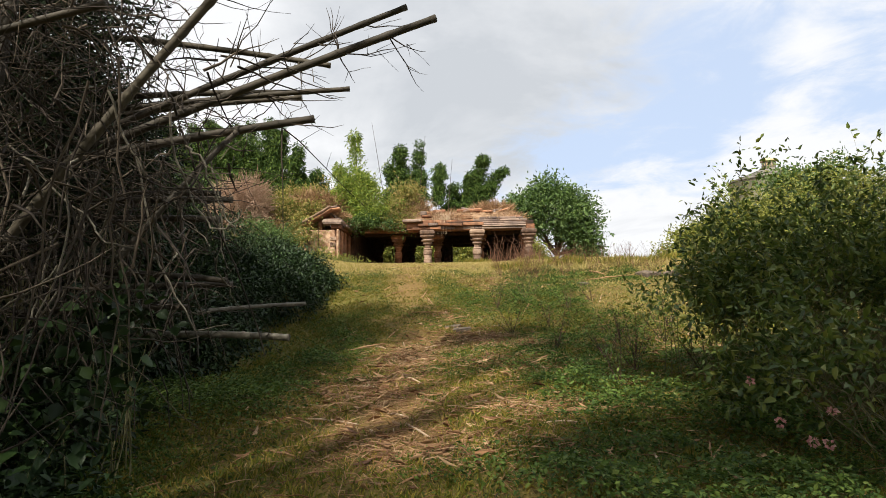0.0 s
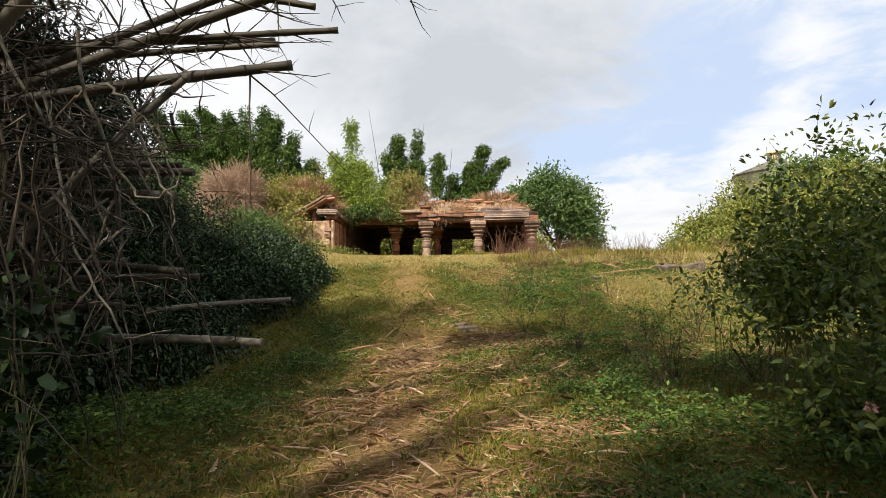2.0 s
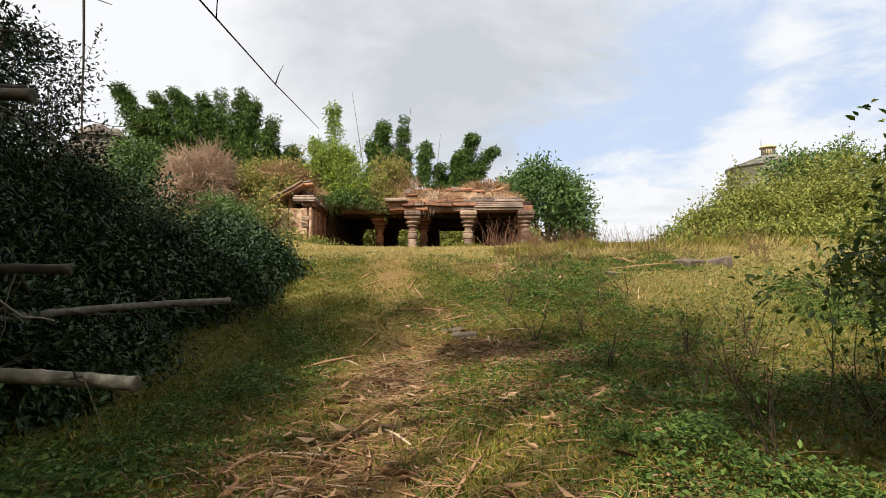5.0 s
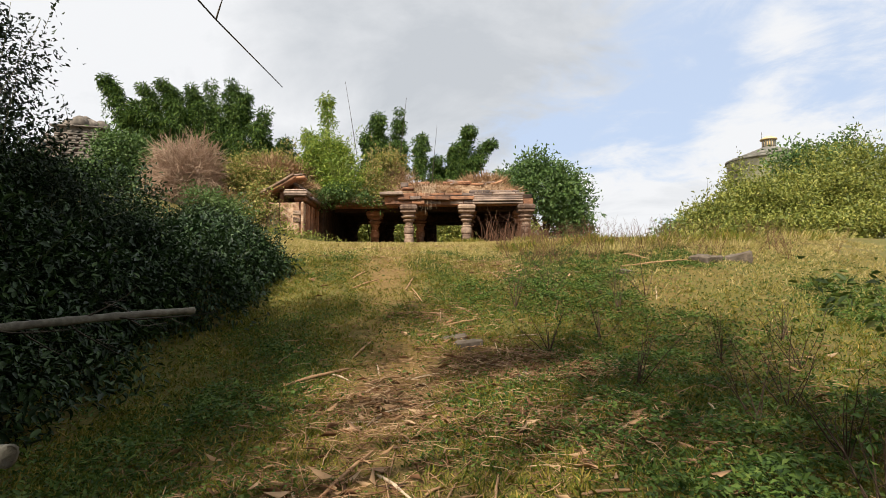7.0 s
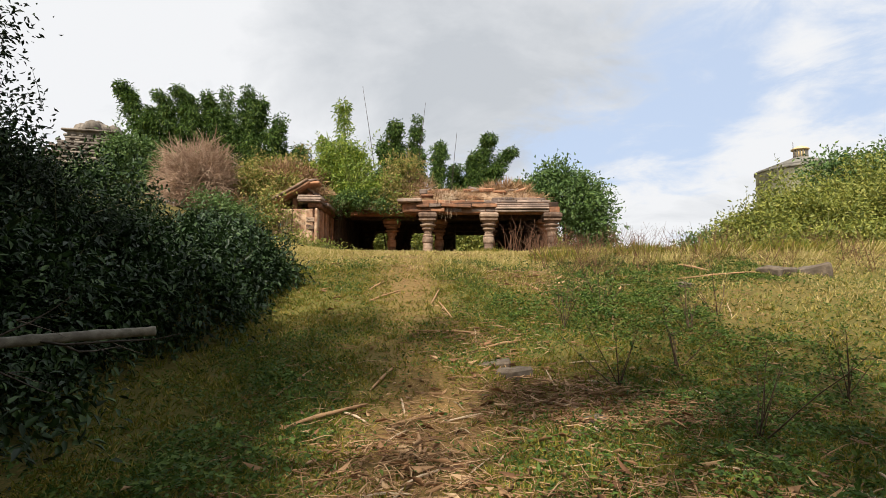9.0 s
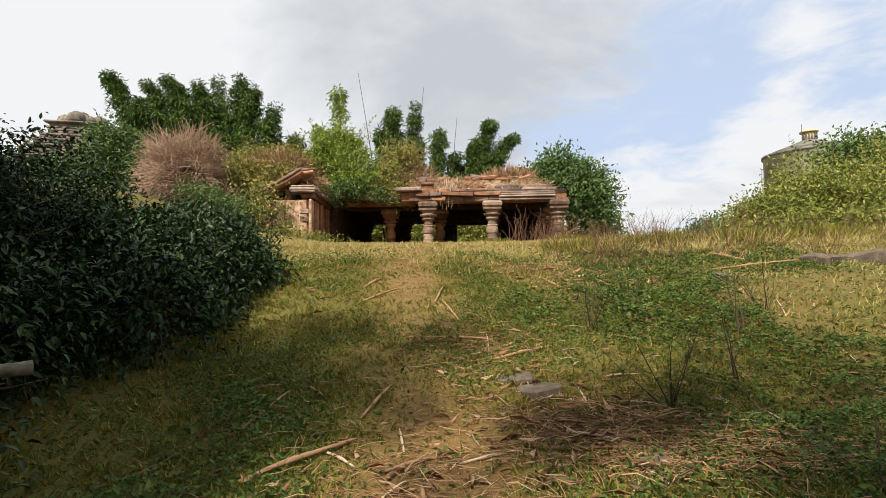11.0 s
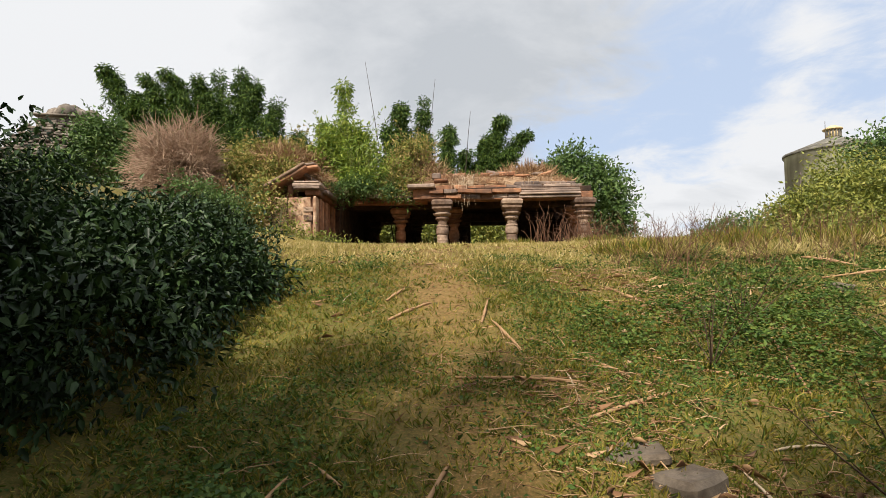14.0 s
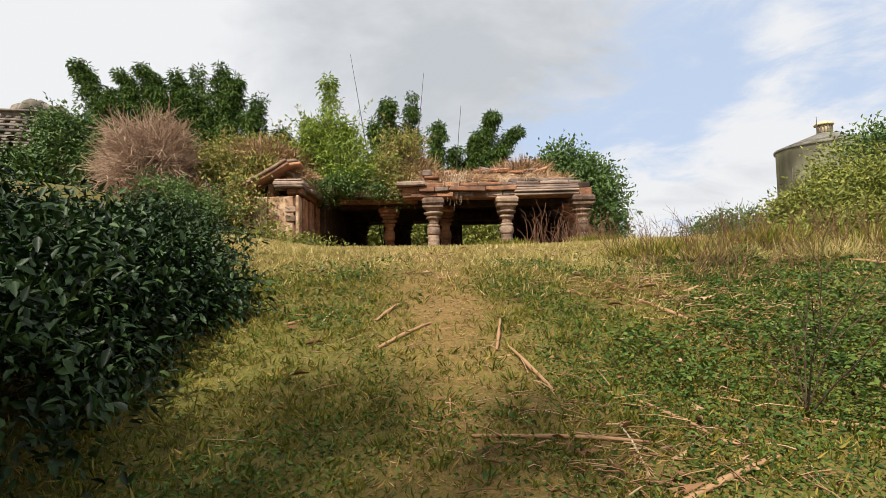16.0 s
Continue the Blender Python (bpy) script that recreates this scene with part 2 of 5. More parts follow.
def ground_material():
    m = material("earth_and_turf", [(0.055, 0.038, 0.011), (0.11, 0.082, 0.02), (0.2, 0.13, 0.042)], 0.95, 5, 0.7, stain=(0.095, 0.1, 0.016), stain_scale=0.7, stain_amount=0.75)
    n, l = m.node_tree.nodes, m.node_tree.links
    b = n["Principled BSDF"]
    col = b.inputs["Base Color"].links[0].from_socket
    worn = n.new("ShaderNodeAttribute")
    worn.attribute_name = "worn"
    fine = n.new("ShaderNodeTexNoise")
    fine.inputs["Scale"].default_value, fine.inputs["Detail"].default_value = 22, 6
    l.new(n.new("ShaderNodeNewGeometry").outputs["Position"], fine.inputs["Vector"])
    cr = n.new("ShaderNodeValToRGB")
    cr.color_ramp.elements[0].position, cr.color_ramp.elements[1].position = 0.32, 0.68
    cr.color_ramp.elements[0].color, cr.color_ramp.elements[1].color = (0.15, 0.065, 0.025, 1), (0.33, 0.165, 0.075, 1)
    l.new(fine.outputs["Fac"], cr.inputs[0])
    mx = n.new("ShaderNodeMix")
    mx.data_type = "RGBA"
    l.new(worn.outputs["Fac"], mx.inputs["Factor"])
    l.new(col, mx.inputs["A"])
    l.new(cr.outputs[0], mx.inputs["B"])
    # fine mosaic of moss, earth and straw crumbs
    crumb = n.new("ShaderNodeTexNoise")
    crumb.inputs["Scale"].default_value, crumb.inputs["Detail"].default_value, crumb.inputs["Roughness"].default_value = 55, 5, 0.7
    l.new(n.new("ShaderNodeNewGeometry").outputs["Position"], crumb.inputs["Vector"])
    cc = n.new("ShaderNodeValToRGB")
    while len(cc.color_ramp.elements) < 4:
        cc.color_ramp.elements.new(0.5)
    for e, (pos, c) in zip(cc.color_ramp.elements, ((0.36, (0.04, 0.025, 0.012)), (0.46, (0.075, 0.09, 0.015)), (0.55, (0.13, 0.09, 0.025)), (0.68, (0.31, 0.2, 0.08)))):
        e.position, e.color = pos, (*c, 1)
    l.new(crumb.outputs["Fac"], cc.inputs[0])
    m2 = n.new("ShaderNodeMix")
    m2.data_type = "RGBA"
    m2.inputs["Factor"].default_value = 0.55
    l.new(mx.outputs["Result"], m2.inputs["A"])
    l.new(cc.outputs[0], m2.inputs["B"])
    l.new(m2.outputs["Result"], b.inputs["Base Color"])
    return m


# ---- shapes ----
rng = np.random.default_rng(7)


def fast_mesh(name, verts, faces, mat=None, smooth=False):
    """A mesh from an array of places and an array of faces with the same number of corners."""
    verts, faces = np.asarray(verts, np.float32), np.asarray(faces, np.int32)
    me = bpy.data.meshes.new(name)
    k = faces.shape[1]
    me.vertices.add(len(verts))
    me.vertices.foreach_set("co", verts.ravel())
    me.loops.add(faces.size)
    me.loops.foreach_set("vertex_index", faces.ravel())
    me.polygons.add(len(faces))
    me.polygons.foreach_set("loop_start", np.arange(0, faces.size, k, dtype=np.int32))
    me.polygons.foreach_set("loop_total", np.full(len(faces), k, np.int32))
    me.update(calc_edges=True)
    if smooth:
        me.polygons.foreach_set("use_smooth", np.ones(len(faces), bool))
    if mat:
        me.materials.append(mat)
    return me


def part(name, data, parent=None, label="", kind=""):
    """Links a mesh, or a bmesh with its material in a pair, as one object under its thing."""
    ob = new(name, data)
    ob.parent = parent
    return tagged(ob, label, kind=kind)


def from_bm(name, bm, mat, smooth=False):
    me = bpy.data.meshes.new(name)
    bm.normal_update()
    bm.to_mesh(me)
    bm.free()
    me.materials.append(mat)
    if smooth:
        for p in me.polygons:
            p.use_smooth = True
    return me


def thing(name, at, label, category, group="", kind="", turn=0.0):
    ob = new(name)
    ob.matrix_world = pose(*at, 0, 0, turn)
    ob.empty_display_size = 0.1
    return tagged(ob, label, category, group, kind)


def unit(v):
    return v / np.maximum(np.linalg.norm(v, axis=-1, keepdims=True), 1e-9)


WAVES = rng.normal(size=(24, 3)), rng.uniform(0, 6.28, 24)


def lumps(p, scale):
    """Smooth noise of about -1 to 1."""
    d, f = WAVES
    return np.sin(np.asarray(p) @ (d.T * scale) + f).sum(-1) / 4.0


def leaf_mesh(name, mat, where, along, size, ratio=0.42, fold=0.25, spread=0.35, lie=0.0, ovate=False):
    """Folded pointed leaves: one loose piece each. lie: how far their faces turn to the sky; ovate: rounder sides."""
    n = len(where)
    a = unit(along)
    side = unit(np.cross(a, rng.normal(size=(n, 3)) * (1 - lie) + [0, 0, 1.7 * lie]))
    up = np.cross(side, a)
    s = (size * rng.uniform(1 - spread, 1 + spread, n))[:, None]
    w, h = side * s * ratio * 0.5, up * s * fold * 0.4
    tip = where + a * s - up * s * fold * 0.5
    if ovate:
        lo, hi = where + a * s * 0.3, where + a * s * 0.66
        v = np.stack([where, lo + w + h, hi + w * 0.78 + h * 0.5, tip, hi - w * 0.78 + h * 0.5, lo - w + h], 1).reshape(-1, 3)
        b = np.arange(n)[:, None] * 6
        f = np.concatenate([b + [0, 1, 2], b + [0, 2, 3], b + [0, 3, 4], b + [0, 4, 5]], 1).reshape(-1, 3)
    else:
        mid = where + a * s * 0.45
        v = np.stack([where, mid + w + h, tip, mid - w + h], 1).reshape(-1, 3)
        b = np.arange(n)[:, None] * 4
        f = np.concatenate([b + [0, 1, 2], b + [0, 2, 3]], 1).reshape(-1, 3)
    return fast_mesh(name, v, f, mat)


def tube(points, r0, r1, sides=5):
    """Places and faces of one tapered tube along the points."""
    p = np.asarray(points, float)
    t = unit(np.gradient(p, axis=0))
    ref = np.where(np.abs(t[:, 2:3]) > 0.9, [[1.0, 0, 0]], [[0, 0, 1.0]])
    u = unit(np.cross(t, ref))
    w = np.cross(t, u)
    r = np.linspace(r0, r1, len(p))[:, None, None] if np.isscalar(r0) else np.asarray(r0)[:, None, None]
    ang = np.arange(sides) * 2 * np.pi / sides
    ring = p[:, None] + r * (np.cos(ang)[None, :, None] * u[:, None] + np.sin(ang)[None, :, None] * w[:, None])
    k = len(p)
    i, j = np.meshgrid(np.arange(k - 1), np.arange(sides), indexing="ij")
    a, b = i * sides + j, i * sides + (j + 1) % sides
    f = np.stack([a, b, b + sides, a + sides], -1).reshape(-1, 4)
    return ring.reshape(-1, 3), f.astype(int)


def tubes_mesh(name, tubes, mat, smooth=True):
    vs, fs, o = [], [], 0
    for v, f in tubes:
        vs.append(v)
        fs.append(f + o)
        o += len(v)
    return fast_mesh(name, np.concatenate(vs), np.concatenate(fs), mat, smooth)


def bend(a, b, sag=0.0, wander=0.0, n=6):
    """A crooked line from a to b."""
    a, b = np.asarray(a, float), np.asarray(b, float)
    t = np.linspace(0, 1, n)[:, None]
    p = a + (b - a) * t
    p[:, 2] -= sag * 4 * (t * (1 - t))[:, 0]
    if wander:
        p[1:] += np.cumsum(rng.normal(size=(n - 1, 3)), 0) * wander * np.linalg.norm(b - a) / n
    return p


def stone_box(size, rough=0.02, bevel=0.03, seed=0, cuts=0):
    """A block with worn edges, its base in the origin's plane."""
    bm = bmesh.new()
    bmesh.ops.create_cube(bm, size=1)
    for v in bm.verts:
        v.co = Vector((v.co.x * size[0], v.co.y * size[1], (v.co.z + 0.5) * size[2]))
    if bevel:
        bmesh.ops.bevel(bm, geom=bm.edges[:], offset=min(bevel, min(size) * 0.3), segments=1, affect="EDGES")
    if cuts:
        bmesh.ops.subdivide_edges(bm, edges=bm.edges[:], cuts=cuts, use_grid_fill=True)
    for v in bm.verts:
        v.co += noise.noise_vector(v.co * 3.1 + Vector((seed * 7.3, seed, 0))) * rough
    return bm


def lathe(profile, sides=16, square=False):
    """A turned or square-sectioned post from (radius, height) pairs."""
    bm = bmesh.new()
    rings = []
    sides = 4 if square else sides
    for r, z in profile:
        rings.append([bm.verts.new((r * (1.414 if square else 1) * math.cos((i + (0.5 if square else 0)) * 2 * math.pi / sides), r * (1.414 if square else 1) * math.sin((i + (0.5 if square else 0)) * 2 * math.pi / sides), z)) for i in range(sides)])
    for lo, hi in zip(rings, rings[1:]):
        for i in range(sides):
            bm.faces.new((lo[i], lo[(i + 1) % sides], hi[(i + 1) % sides], hi[i]))
    bm.faces.new(rings[0][::-1])
    bm.faces.new(rings[-1])
    return bm


# ---- ground ----
PROFILE_Y = np.array([-60, -20, 0, 5.4, 8.2, 9.5, 10.8, 12.2, 13, 14, 15.5, 17, 19, 24, 40, 70, 200, 3000])
PROFILE_Z = np.array([-6, -1.5, 0, 0.33, 0.52, 0.70, 1.03, 1.42, 1.66, 1.93, 2.2, 2.37, 2.48, 2.72, 2.9, 2.0, -4, -60])
FINE_Y = np.arange(-80, 60, 0.1)
FINE_Z = np.convolve(np.pad(np.interp(FINE_Y, PROFILE_Y, PROFILE_Z), 9, mode="edge"), np.ones(19) / 19, "valid")


def smooth(v, lo, hi):
    t = np.clip((v - lo) / (hi - lo), 0, 1)
    return t * t * (3 - 2 * t)


def height(x, y):
    x, y = np.asarray(x, float), np.asarray(y, float)
    z = np.where(y < 59, np.interp(y, FINE_Y, FINE_Z), np.interp(y, PROFILE_Y, PROFILE_Z))
    z = z + 0.16 * smooth(x, 2, 6) * smooth(y, 2, 10) * (1 - smooth(y, 40, 80))
    z = z + 1.3 * smooth(-x, 5.5, 10) * smooth(y, 12, 22) * (1 - smooth(y, 60, 140))
    z = z + 0.5 * smooth(-x, 2.5, 6) * (1 - smooth(y, 60, 140))
    z = z + 0.03 * lumps(np.stack([x, y, 0 * x], -1), 0.9) + 0.015 * lumps(np.stack([x, y, 0 * x + 3], -1), 3.1)
    return z


def trail(x, y):
    """How worn the turf is: the trodden line up the middle and bare patches."""
    centre = np.interp(y, [0, 5, 9, 13, 18, 24], [-0.15, -0.35, -0.35, -0.5, -0.6, -0.8])
    w = np.exp(-((x - centre) / 0.46) ** 2) * 1.2
    patch = lumps(np.stack([x, y, 0 * x + 9], -1), 1.3)
    patches = smooth(patch, 0.15, 1.2) * 0.75 * (1 - smooth(np.abs(x), 4, 9)) * (1 - 0.8 * smooth(y, 11, 13.5))
    crest = 0.75 * smooth(y, 13.2, 16) * smooth(patch, -0.9, 0.6) * (1 - smooth(np.abs(x - 0.5), 5, 10))
    return crest + (1 - crest) * (1 - 0.35 * smooth(y, 11.5, 14)) * (0.08 + 0.92 * smooth(y, 3.0, 5.2)) * np.clip(w * (0.8 + 0.22 * patch) + patches * 0.55, 0, 1)


def build_ground():
    xs = np.concatenate([-np.geomspace(2500, 14, 24), np.arange(-13.5, 13.6, 0.12), np.geomspace(14, 2500, 24)])
    ys = np.concatenate([-np.geomspace(2500, 6, 20), np.arange(-5.5, 26, 0.12), np.geomspace(26.5, 3000, 40)])
    gx, gy = np.meshgrid(xs, ys)
    gz = height(gx, gy)
    v = np.stack([gx, gy, gz], -1).reshape(-1, 3)
    r, c = gx.shape
    i, j = np.meshgrid(np.arange(r - 1), np.arange(c - 1), indexing="ij")
    a = i * c + j
    f = np.stack([a, a + 1, a + c + 1, a + c], -1).reshape(-1, 4)
    me = fast_mesh("ground", v, f, ground_material(), True)
    at = me.attributes.new("worn", "FLOAT", "POINT")
    at.data.foreach_set("value", trail(gx, gy).ravel().astype(np.float32))
    ob = new("ground", me)
    tagged(ob, "worn turf and bare earth rising to a low crest", "ground", kind="structure")


build_ground()

# ---- plants ----


def clumps(blobs, count, each, spread, low=-0.35, gap=0.0, fill=(0.72, 1.03), lump=0.16):
    """Places and outward ways of leaves, in clumps over the outsides of the blobs (x, y, z, rx, ry, rz)."""
    b = np.array(blobs, float)
    wt = (b[:, 3] * b[:, 4] + b[:, 4] * b[:, 5] + b[:, 3] * b[:, 5])
    k = rng.choice(len(b), int(count * 1.6), p=wt / wt.sum())
    d = unit(rng.normal(size=(len(k), 3)))
    d[:, 2] = np.where(d[:, 2] < low, -d[:, 2], d[:, 2])
    r = rng.uniform(*fill, len(k)) * (1 + lump * lumps(d * 2.0 + b[k, :3], 1.4))
    c = b[k, :3] + d * b[k, 3:] * r[:, None]
    keep = np.ones(len(k), bool)
    for i, q in enumerate(b):
        inside = (((c - q[:3]) / q[3:]) ** 2).sum(1) < 0.5
        keep &= ~(inside & (k != i))
    keep &= c[:, 2] > height(c[:, 0], c[:, 1]) - 0.05
    if gap:
        keep &= lumps(c, 2.4) > -1 + gap
    c, d = c[keep][:count], unit(d / b[k, 3:])[keep][:count]
    p = np.repeat(c, each, 0) + rng.normal(size=(len(c) * each, 3)) * spread
    out = np.repeat(d, each, 0)
    ok = p[:, 2] > height(p[:, 0], p[:, 1]) + 0.01
    return p[ok], out[ok], c


def bush(name, label, category, blobs, count, each, size, leaf, stem=STEM, spread=0.12, ratio=0.45, droop=0.25, stems=60, gap=0.0, group="", low=-0.35, rises=0.016, flowers=0, fill=(0.6, 1.05), base=None, lump=0.2, sprigs=0, root_z=None, lie=0.0, ovate=False):
    b = np.array(blobs, float)
    bx, by = (b[0, 0], b[0, 1]) if base is None else base[:2]
    at = np.array([bx, by, float(height(bx, by)) - 0.03])
    ob = thing(name, at, label, category, group)
    p, out, c = clumps(blobs, count, each, spread, low, gap, fill, lump)
    along = out * 0.55 + rng.normal(size=p.shape) * 0.6 - [0, 0, droop]
    shoots, ps, al = [], [p], [along]
    for q in rng.choice(len(p), sprigs, replace=False) if sprigs else ():
        s, d = p[q], unit(out[q] * 0.8 + rng.normal(size=3) * 0.35 + [0, 0, 0.45])
        n = size * rng.uniform(4, 9)
        line = bend(s - d * 0.1, s + d * n, -0.02, 0.1, 7)
        shoots.append(tube(line - at, rises * 0.4, rises * 0.12, 4))
        w = rng.uniform(0, 6, 14)
        ps.append(np.stack([np.interp(w, np.arange(7), line[:, i]) for i in range(3)], 1))
        al.append(rng.normal(size=(14, 3)) * 0.7 + d * 0.5)
    part("foliage", leaf_mesh("foliage", leaf, np.concatenate(ps) - at, np.concatenate(al), size, ratio, lie=lie, ovate=ovate), ob)
    some, tubes = c[rng.choice(len(c), min(stems, len(c)), replace=False)], []
    for q in some:
        i = np.argmin((((q - b[:, :3]) / b[:, 3:]) ** 2).sum(1))
        root = np.array([b[i, 0] + rng.normal() * b[i, 3] * 0.3, b[i, 1] + rng.normal() * b[i, 4] * 0.3, 0])
        root[2] = height(root[0], root[1]) - 0.05 if root_z is None else root_z
        tubes.append(tube(bend(root, q, -0.08, 0.12, 6) - at, rises, rises * 0.3, 4))
    tubes += shoots
    part("stem_tangle", tubes_mesh("stems", tubes, stem), ob, kind="stuff")
    if flowers:
        heads = flowers if isinstance(flowers, list) else []
        for h in heads:
            n = 26
            dv = unit(rng.normal(size=(n, 3)))
            part("flower_head", leaf_mesh("flower_head", FLOWER, np.array(h) + dv * 0.018 - at, dv, 0.024, 0.9, 0.3), ob, "small pink flower head")
    return ob


def tree(name, label, category, base, blobs, count, each, size, leaf, trunk_r=0.18, limbs=9, spread=0.3, ratio=0.45, gap=0.0, group="", droop=0.15):
    b = np.array(blobs, float)
    at = np.array([base[0], base[1], float(height(*base)) - 0.1])
    ob = thing(name, at, label, category, group)
    p, out, c = clumps(blobs, count, each, spread, -0.8, gap, (0.45, 1.04))
    along = out * 0.5 + rng.normal(size=p.shape) * 0.7 - [0, 0, droop]
    part("crown", leaf_mesh("crown", leaf, p - at, along, size, ratio), ob)
    mid = b[:, :3].mean(0)
    fork = at + (mid - at) * 0.45
    tubes = [tube(bend(at, fork, 0, 0.05, 6) - at, trunk_r, trunk_r * 0.7, 8)]
    for i in range(limbs):
        q = b[i % len(b), :3] + rng.normal(size=3) * b[i % len(b), 3:] * 0.35
        line = bend(fork, q, -0.2, 0.08, 6)
        tubes.append(tube(line - at, trunk_r * 0.5, trunk_r * 0.12, 6))
        for _ in range(4):
            e = c[rng.integers(len(c))]
            if np.linalg.norm(e - q) < b[i % len(b), 3] * 1.8:
                tubes.append(tube(bend(line[4], e, 0, 0.1, 5) - at, trunk_r * 0.16, trunk_r * 0.04, 4))
    part("trunk", tubes_mesh("trunk", tubes, BARK), ob)
    return ob


def bamboo(name, label, base, plumes, leaf, group="bamboo behind the ruin", size=0.42, per=420, culm_r=0.05, gather=0.35):
    """A clump of arching culms; each plume is (tip x, y, z, length of the leafy end, its width)."""
    at = np.array([base[0], base[1], float(height(*base)) - 0.05])
    ob = thing(name, at, label, "bamboo", group)
    tubes, ps, al = [], [], []
    for x, y, z, long, wide in plumes:
        tip = np.array([x, y, z])
        root = np.array([x + (at[0] - x) * gather + rng.normal() * 0.3, y + (at[1] - y) * gather + rng.normal() * 0.3, 0])
        root[2] = height(root[0], root[1]) - 0.05
        t = np.linspace(0, 1, 12)[:, None]
        lean_ = tip - root
        line = root + lean_ * np.concatenate([t ** 1.7, t ** 1.7, 1 - (1 - t) ** 1.35], 1)
        tubes.append(tube(line - at, culm_r, culm_r * 0.12, 5))
        seglen = np.linalg.norm(np.diff(line, axis=0), axis=1)
        s = np.concatenate([[0], np.cumsum(seglen)])
        k = max(10, int(6.5 * long * wide))
        q = s[-1] - long * rng.uniform(0, 1, k) ** 0.9
        rel = (q - (s[-1] - long)) / long
        centre = np.stack([np.interp(q, s, line[:, i]) for i in range(3)], 1)
        w = wide * 0.62 * np.clip(1.15 - 1.0 * rel, 0.08, 1)
        centre += unit(rng.normal(size=(k, 3))) * (rng.uniform(0.1, 1, k) * w)[:, None]
        n = int(per * long * wide / k)
        puff = unit(rng.normal(size=(k, n, 3))) * (rng.uniform(0, 1, (k, n, 1)) ** 0.45) * rng.uniform(0.22, 0.58, (k, 1, 1)) * [1.0, 1.0, 0.75]
        puff[..., 2] -= 0.35 * (puff[..., 0] ** 2 + puff[..., 1] ** 2)
        ps.append((centre[:, None] + puff).reshape(-1, 3))
        al.append((unit(puff) * 0.6 + rng.normal(size=puff.shape) * 0.35 - [0, 0, 0.4]).reshape(-1, 3))
    part("foliage", leaf_mesh("foliage", leaf, np.concatenate(ps) - at, np.concatenate(al), size * 1.3, 0.24, 0.2, lie=0.45), ob)
    part("culm_cluster", tubes_mesh("culms", tubes, STEM), ob, kind="stuff")
    return ob


def scatter(n, x0, x1, y0, y1, weight=None):
    x, y = rng.uniform(x0, x1, n), rng.uniform(y0, y1, n)
    if weight is not None:
        keep = rng.uniform(0, 1, n) < weight(x, y)
        x, y = x[keep], y[keep]
    return np.stack([x, y, height(x, y)], -1)


def herb_weight(x, y):
    """Where leafy weeds cover the turf: the slope right of the trail and the foot of the bank."""
    right = smooth(x - np.interp(y, [3, 7, 10, 13, 16], [0.3, 0.9, 1.3, 1.9, 2.6]), -0.3, 0.7)
    left = 1.5 * smooth(-x, 0.75, 1.5) * (1 - 0.97 * smooth(y, 9.5, 12.5))
    patch = lumps(np.stack([x, y, 0 * x + 5], -1), 1.25)
    w = np.maximum(right, left) * np.clip(0.12 + 1.1 * patch, 0.08, 1.2) * (1 - 0.6 * smooth(y, 12.8, 15))
    for cx, cy, rx, ry in ((2.7, 9.2, 1.1, 0.8), (3.9, 10.3, 1.2, 0.55), (2.1, 6.8, 0.7, 0.6), (3.4, 7.4, 0.8, 0.6), (1.9, 12.1, 0.5, 0.4), (3.1, 12.4, 0.6, 0.35), (-1.75, 7.6, 0.35, 1.3), (1.6, 5.5, 0.6, 0.45), (1.1, 3.6, 0.7, 0.5), (0.9, 11.5, 0.35, 0.4)):
        w = w + 1.1 * np.exp(-((x - cx) / rx) ** 2 - ((y - cy) / ry) ** 2) * np.clip(0.8 + 0.4 * patch, 0.2, 1)
    return np.clip(w + 0.07 * np.clip(0.4 + patch, 0, 1) + 0.75 * (1 - smooth(y, 2.9, 3.7)) * smooth(0.4 + patch, 0, 0.8), 0, 1)


def litter_weight(x, y):
    """Where dry leaves and stalks lie thick."""
    heaps = ((-0.7, 5.9, 0.6, 0.8), (0.8, 5.3, 0.6, 0.35), (1.45, 8.75, 0.75, 0.3), (1.45, 8.75, 0.75, 0.3), (1.45, 8.75, 0.75, 0.3), (1.2, 7.2, 0.9, 0.5), (-0.45, 8.0, 0.55, 0.8), (0.35, 10.6, 0.6, 0.6), (1.9, 12.0, 0.7, 0.5), (0.9, 9.2, 0.8, 0.5), (0.6, 4.1, 0.6, 0.4), (1.6, 13.2, 0.9, 0.5), (-0.3, 4.1, 0.5, 0.6))
    w = 0.05 + 0.05 * smooth(lumps(np.stack([x, y, 0 * x + 2], -1), 1.9), 0, 1)
    for cx, cy, rx, ry in heaps:
        w = w + 0.8 * np.exp(-((x - cx) / rx) ** 2 - ((y - cy) / ry) ** 2)
    return np.clip(w * (1 - smooth(-x, 1.8, 2.6)) * (1 - 0.55 * smooth(y, 9.3, 10.3)) * (1 - 0.35 * smooth(-y, -4.8, -4.0)), 0, 1)


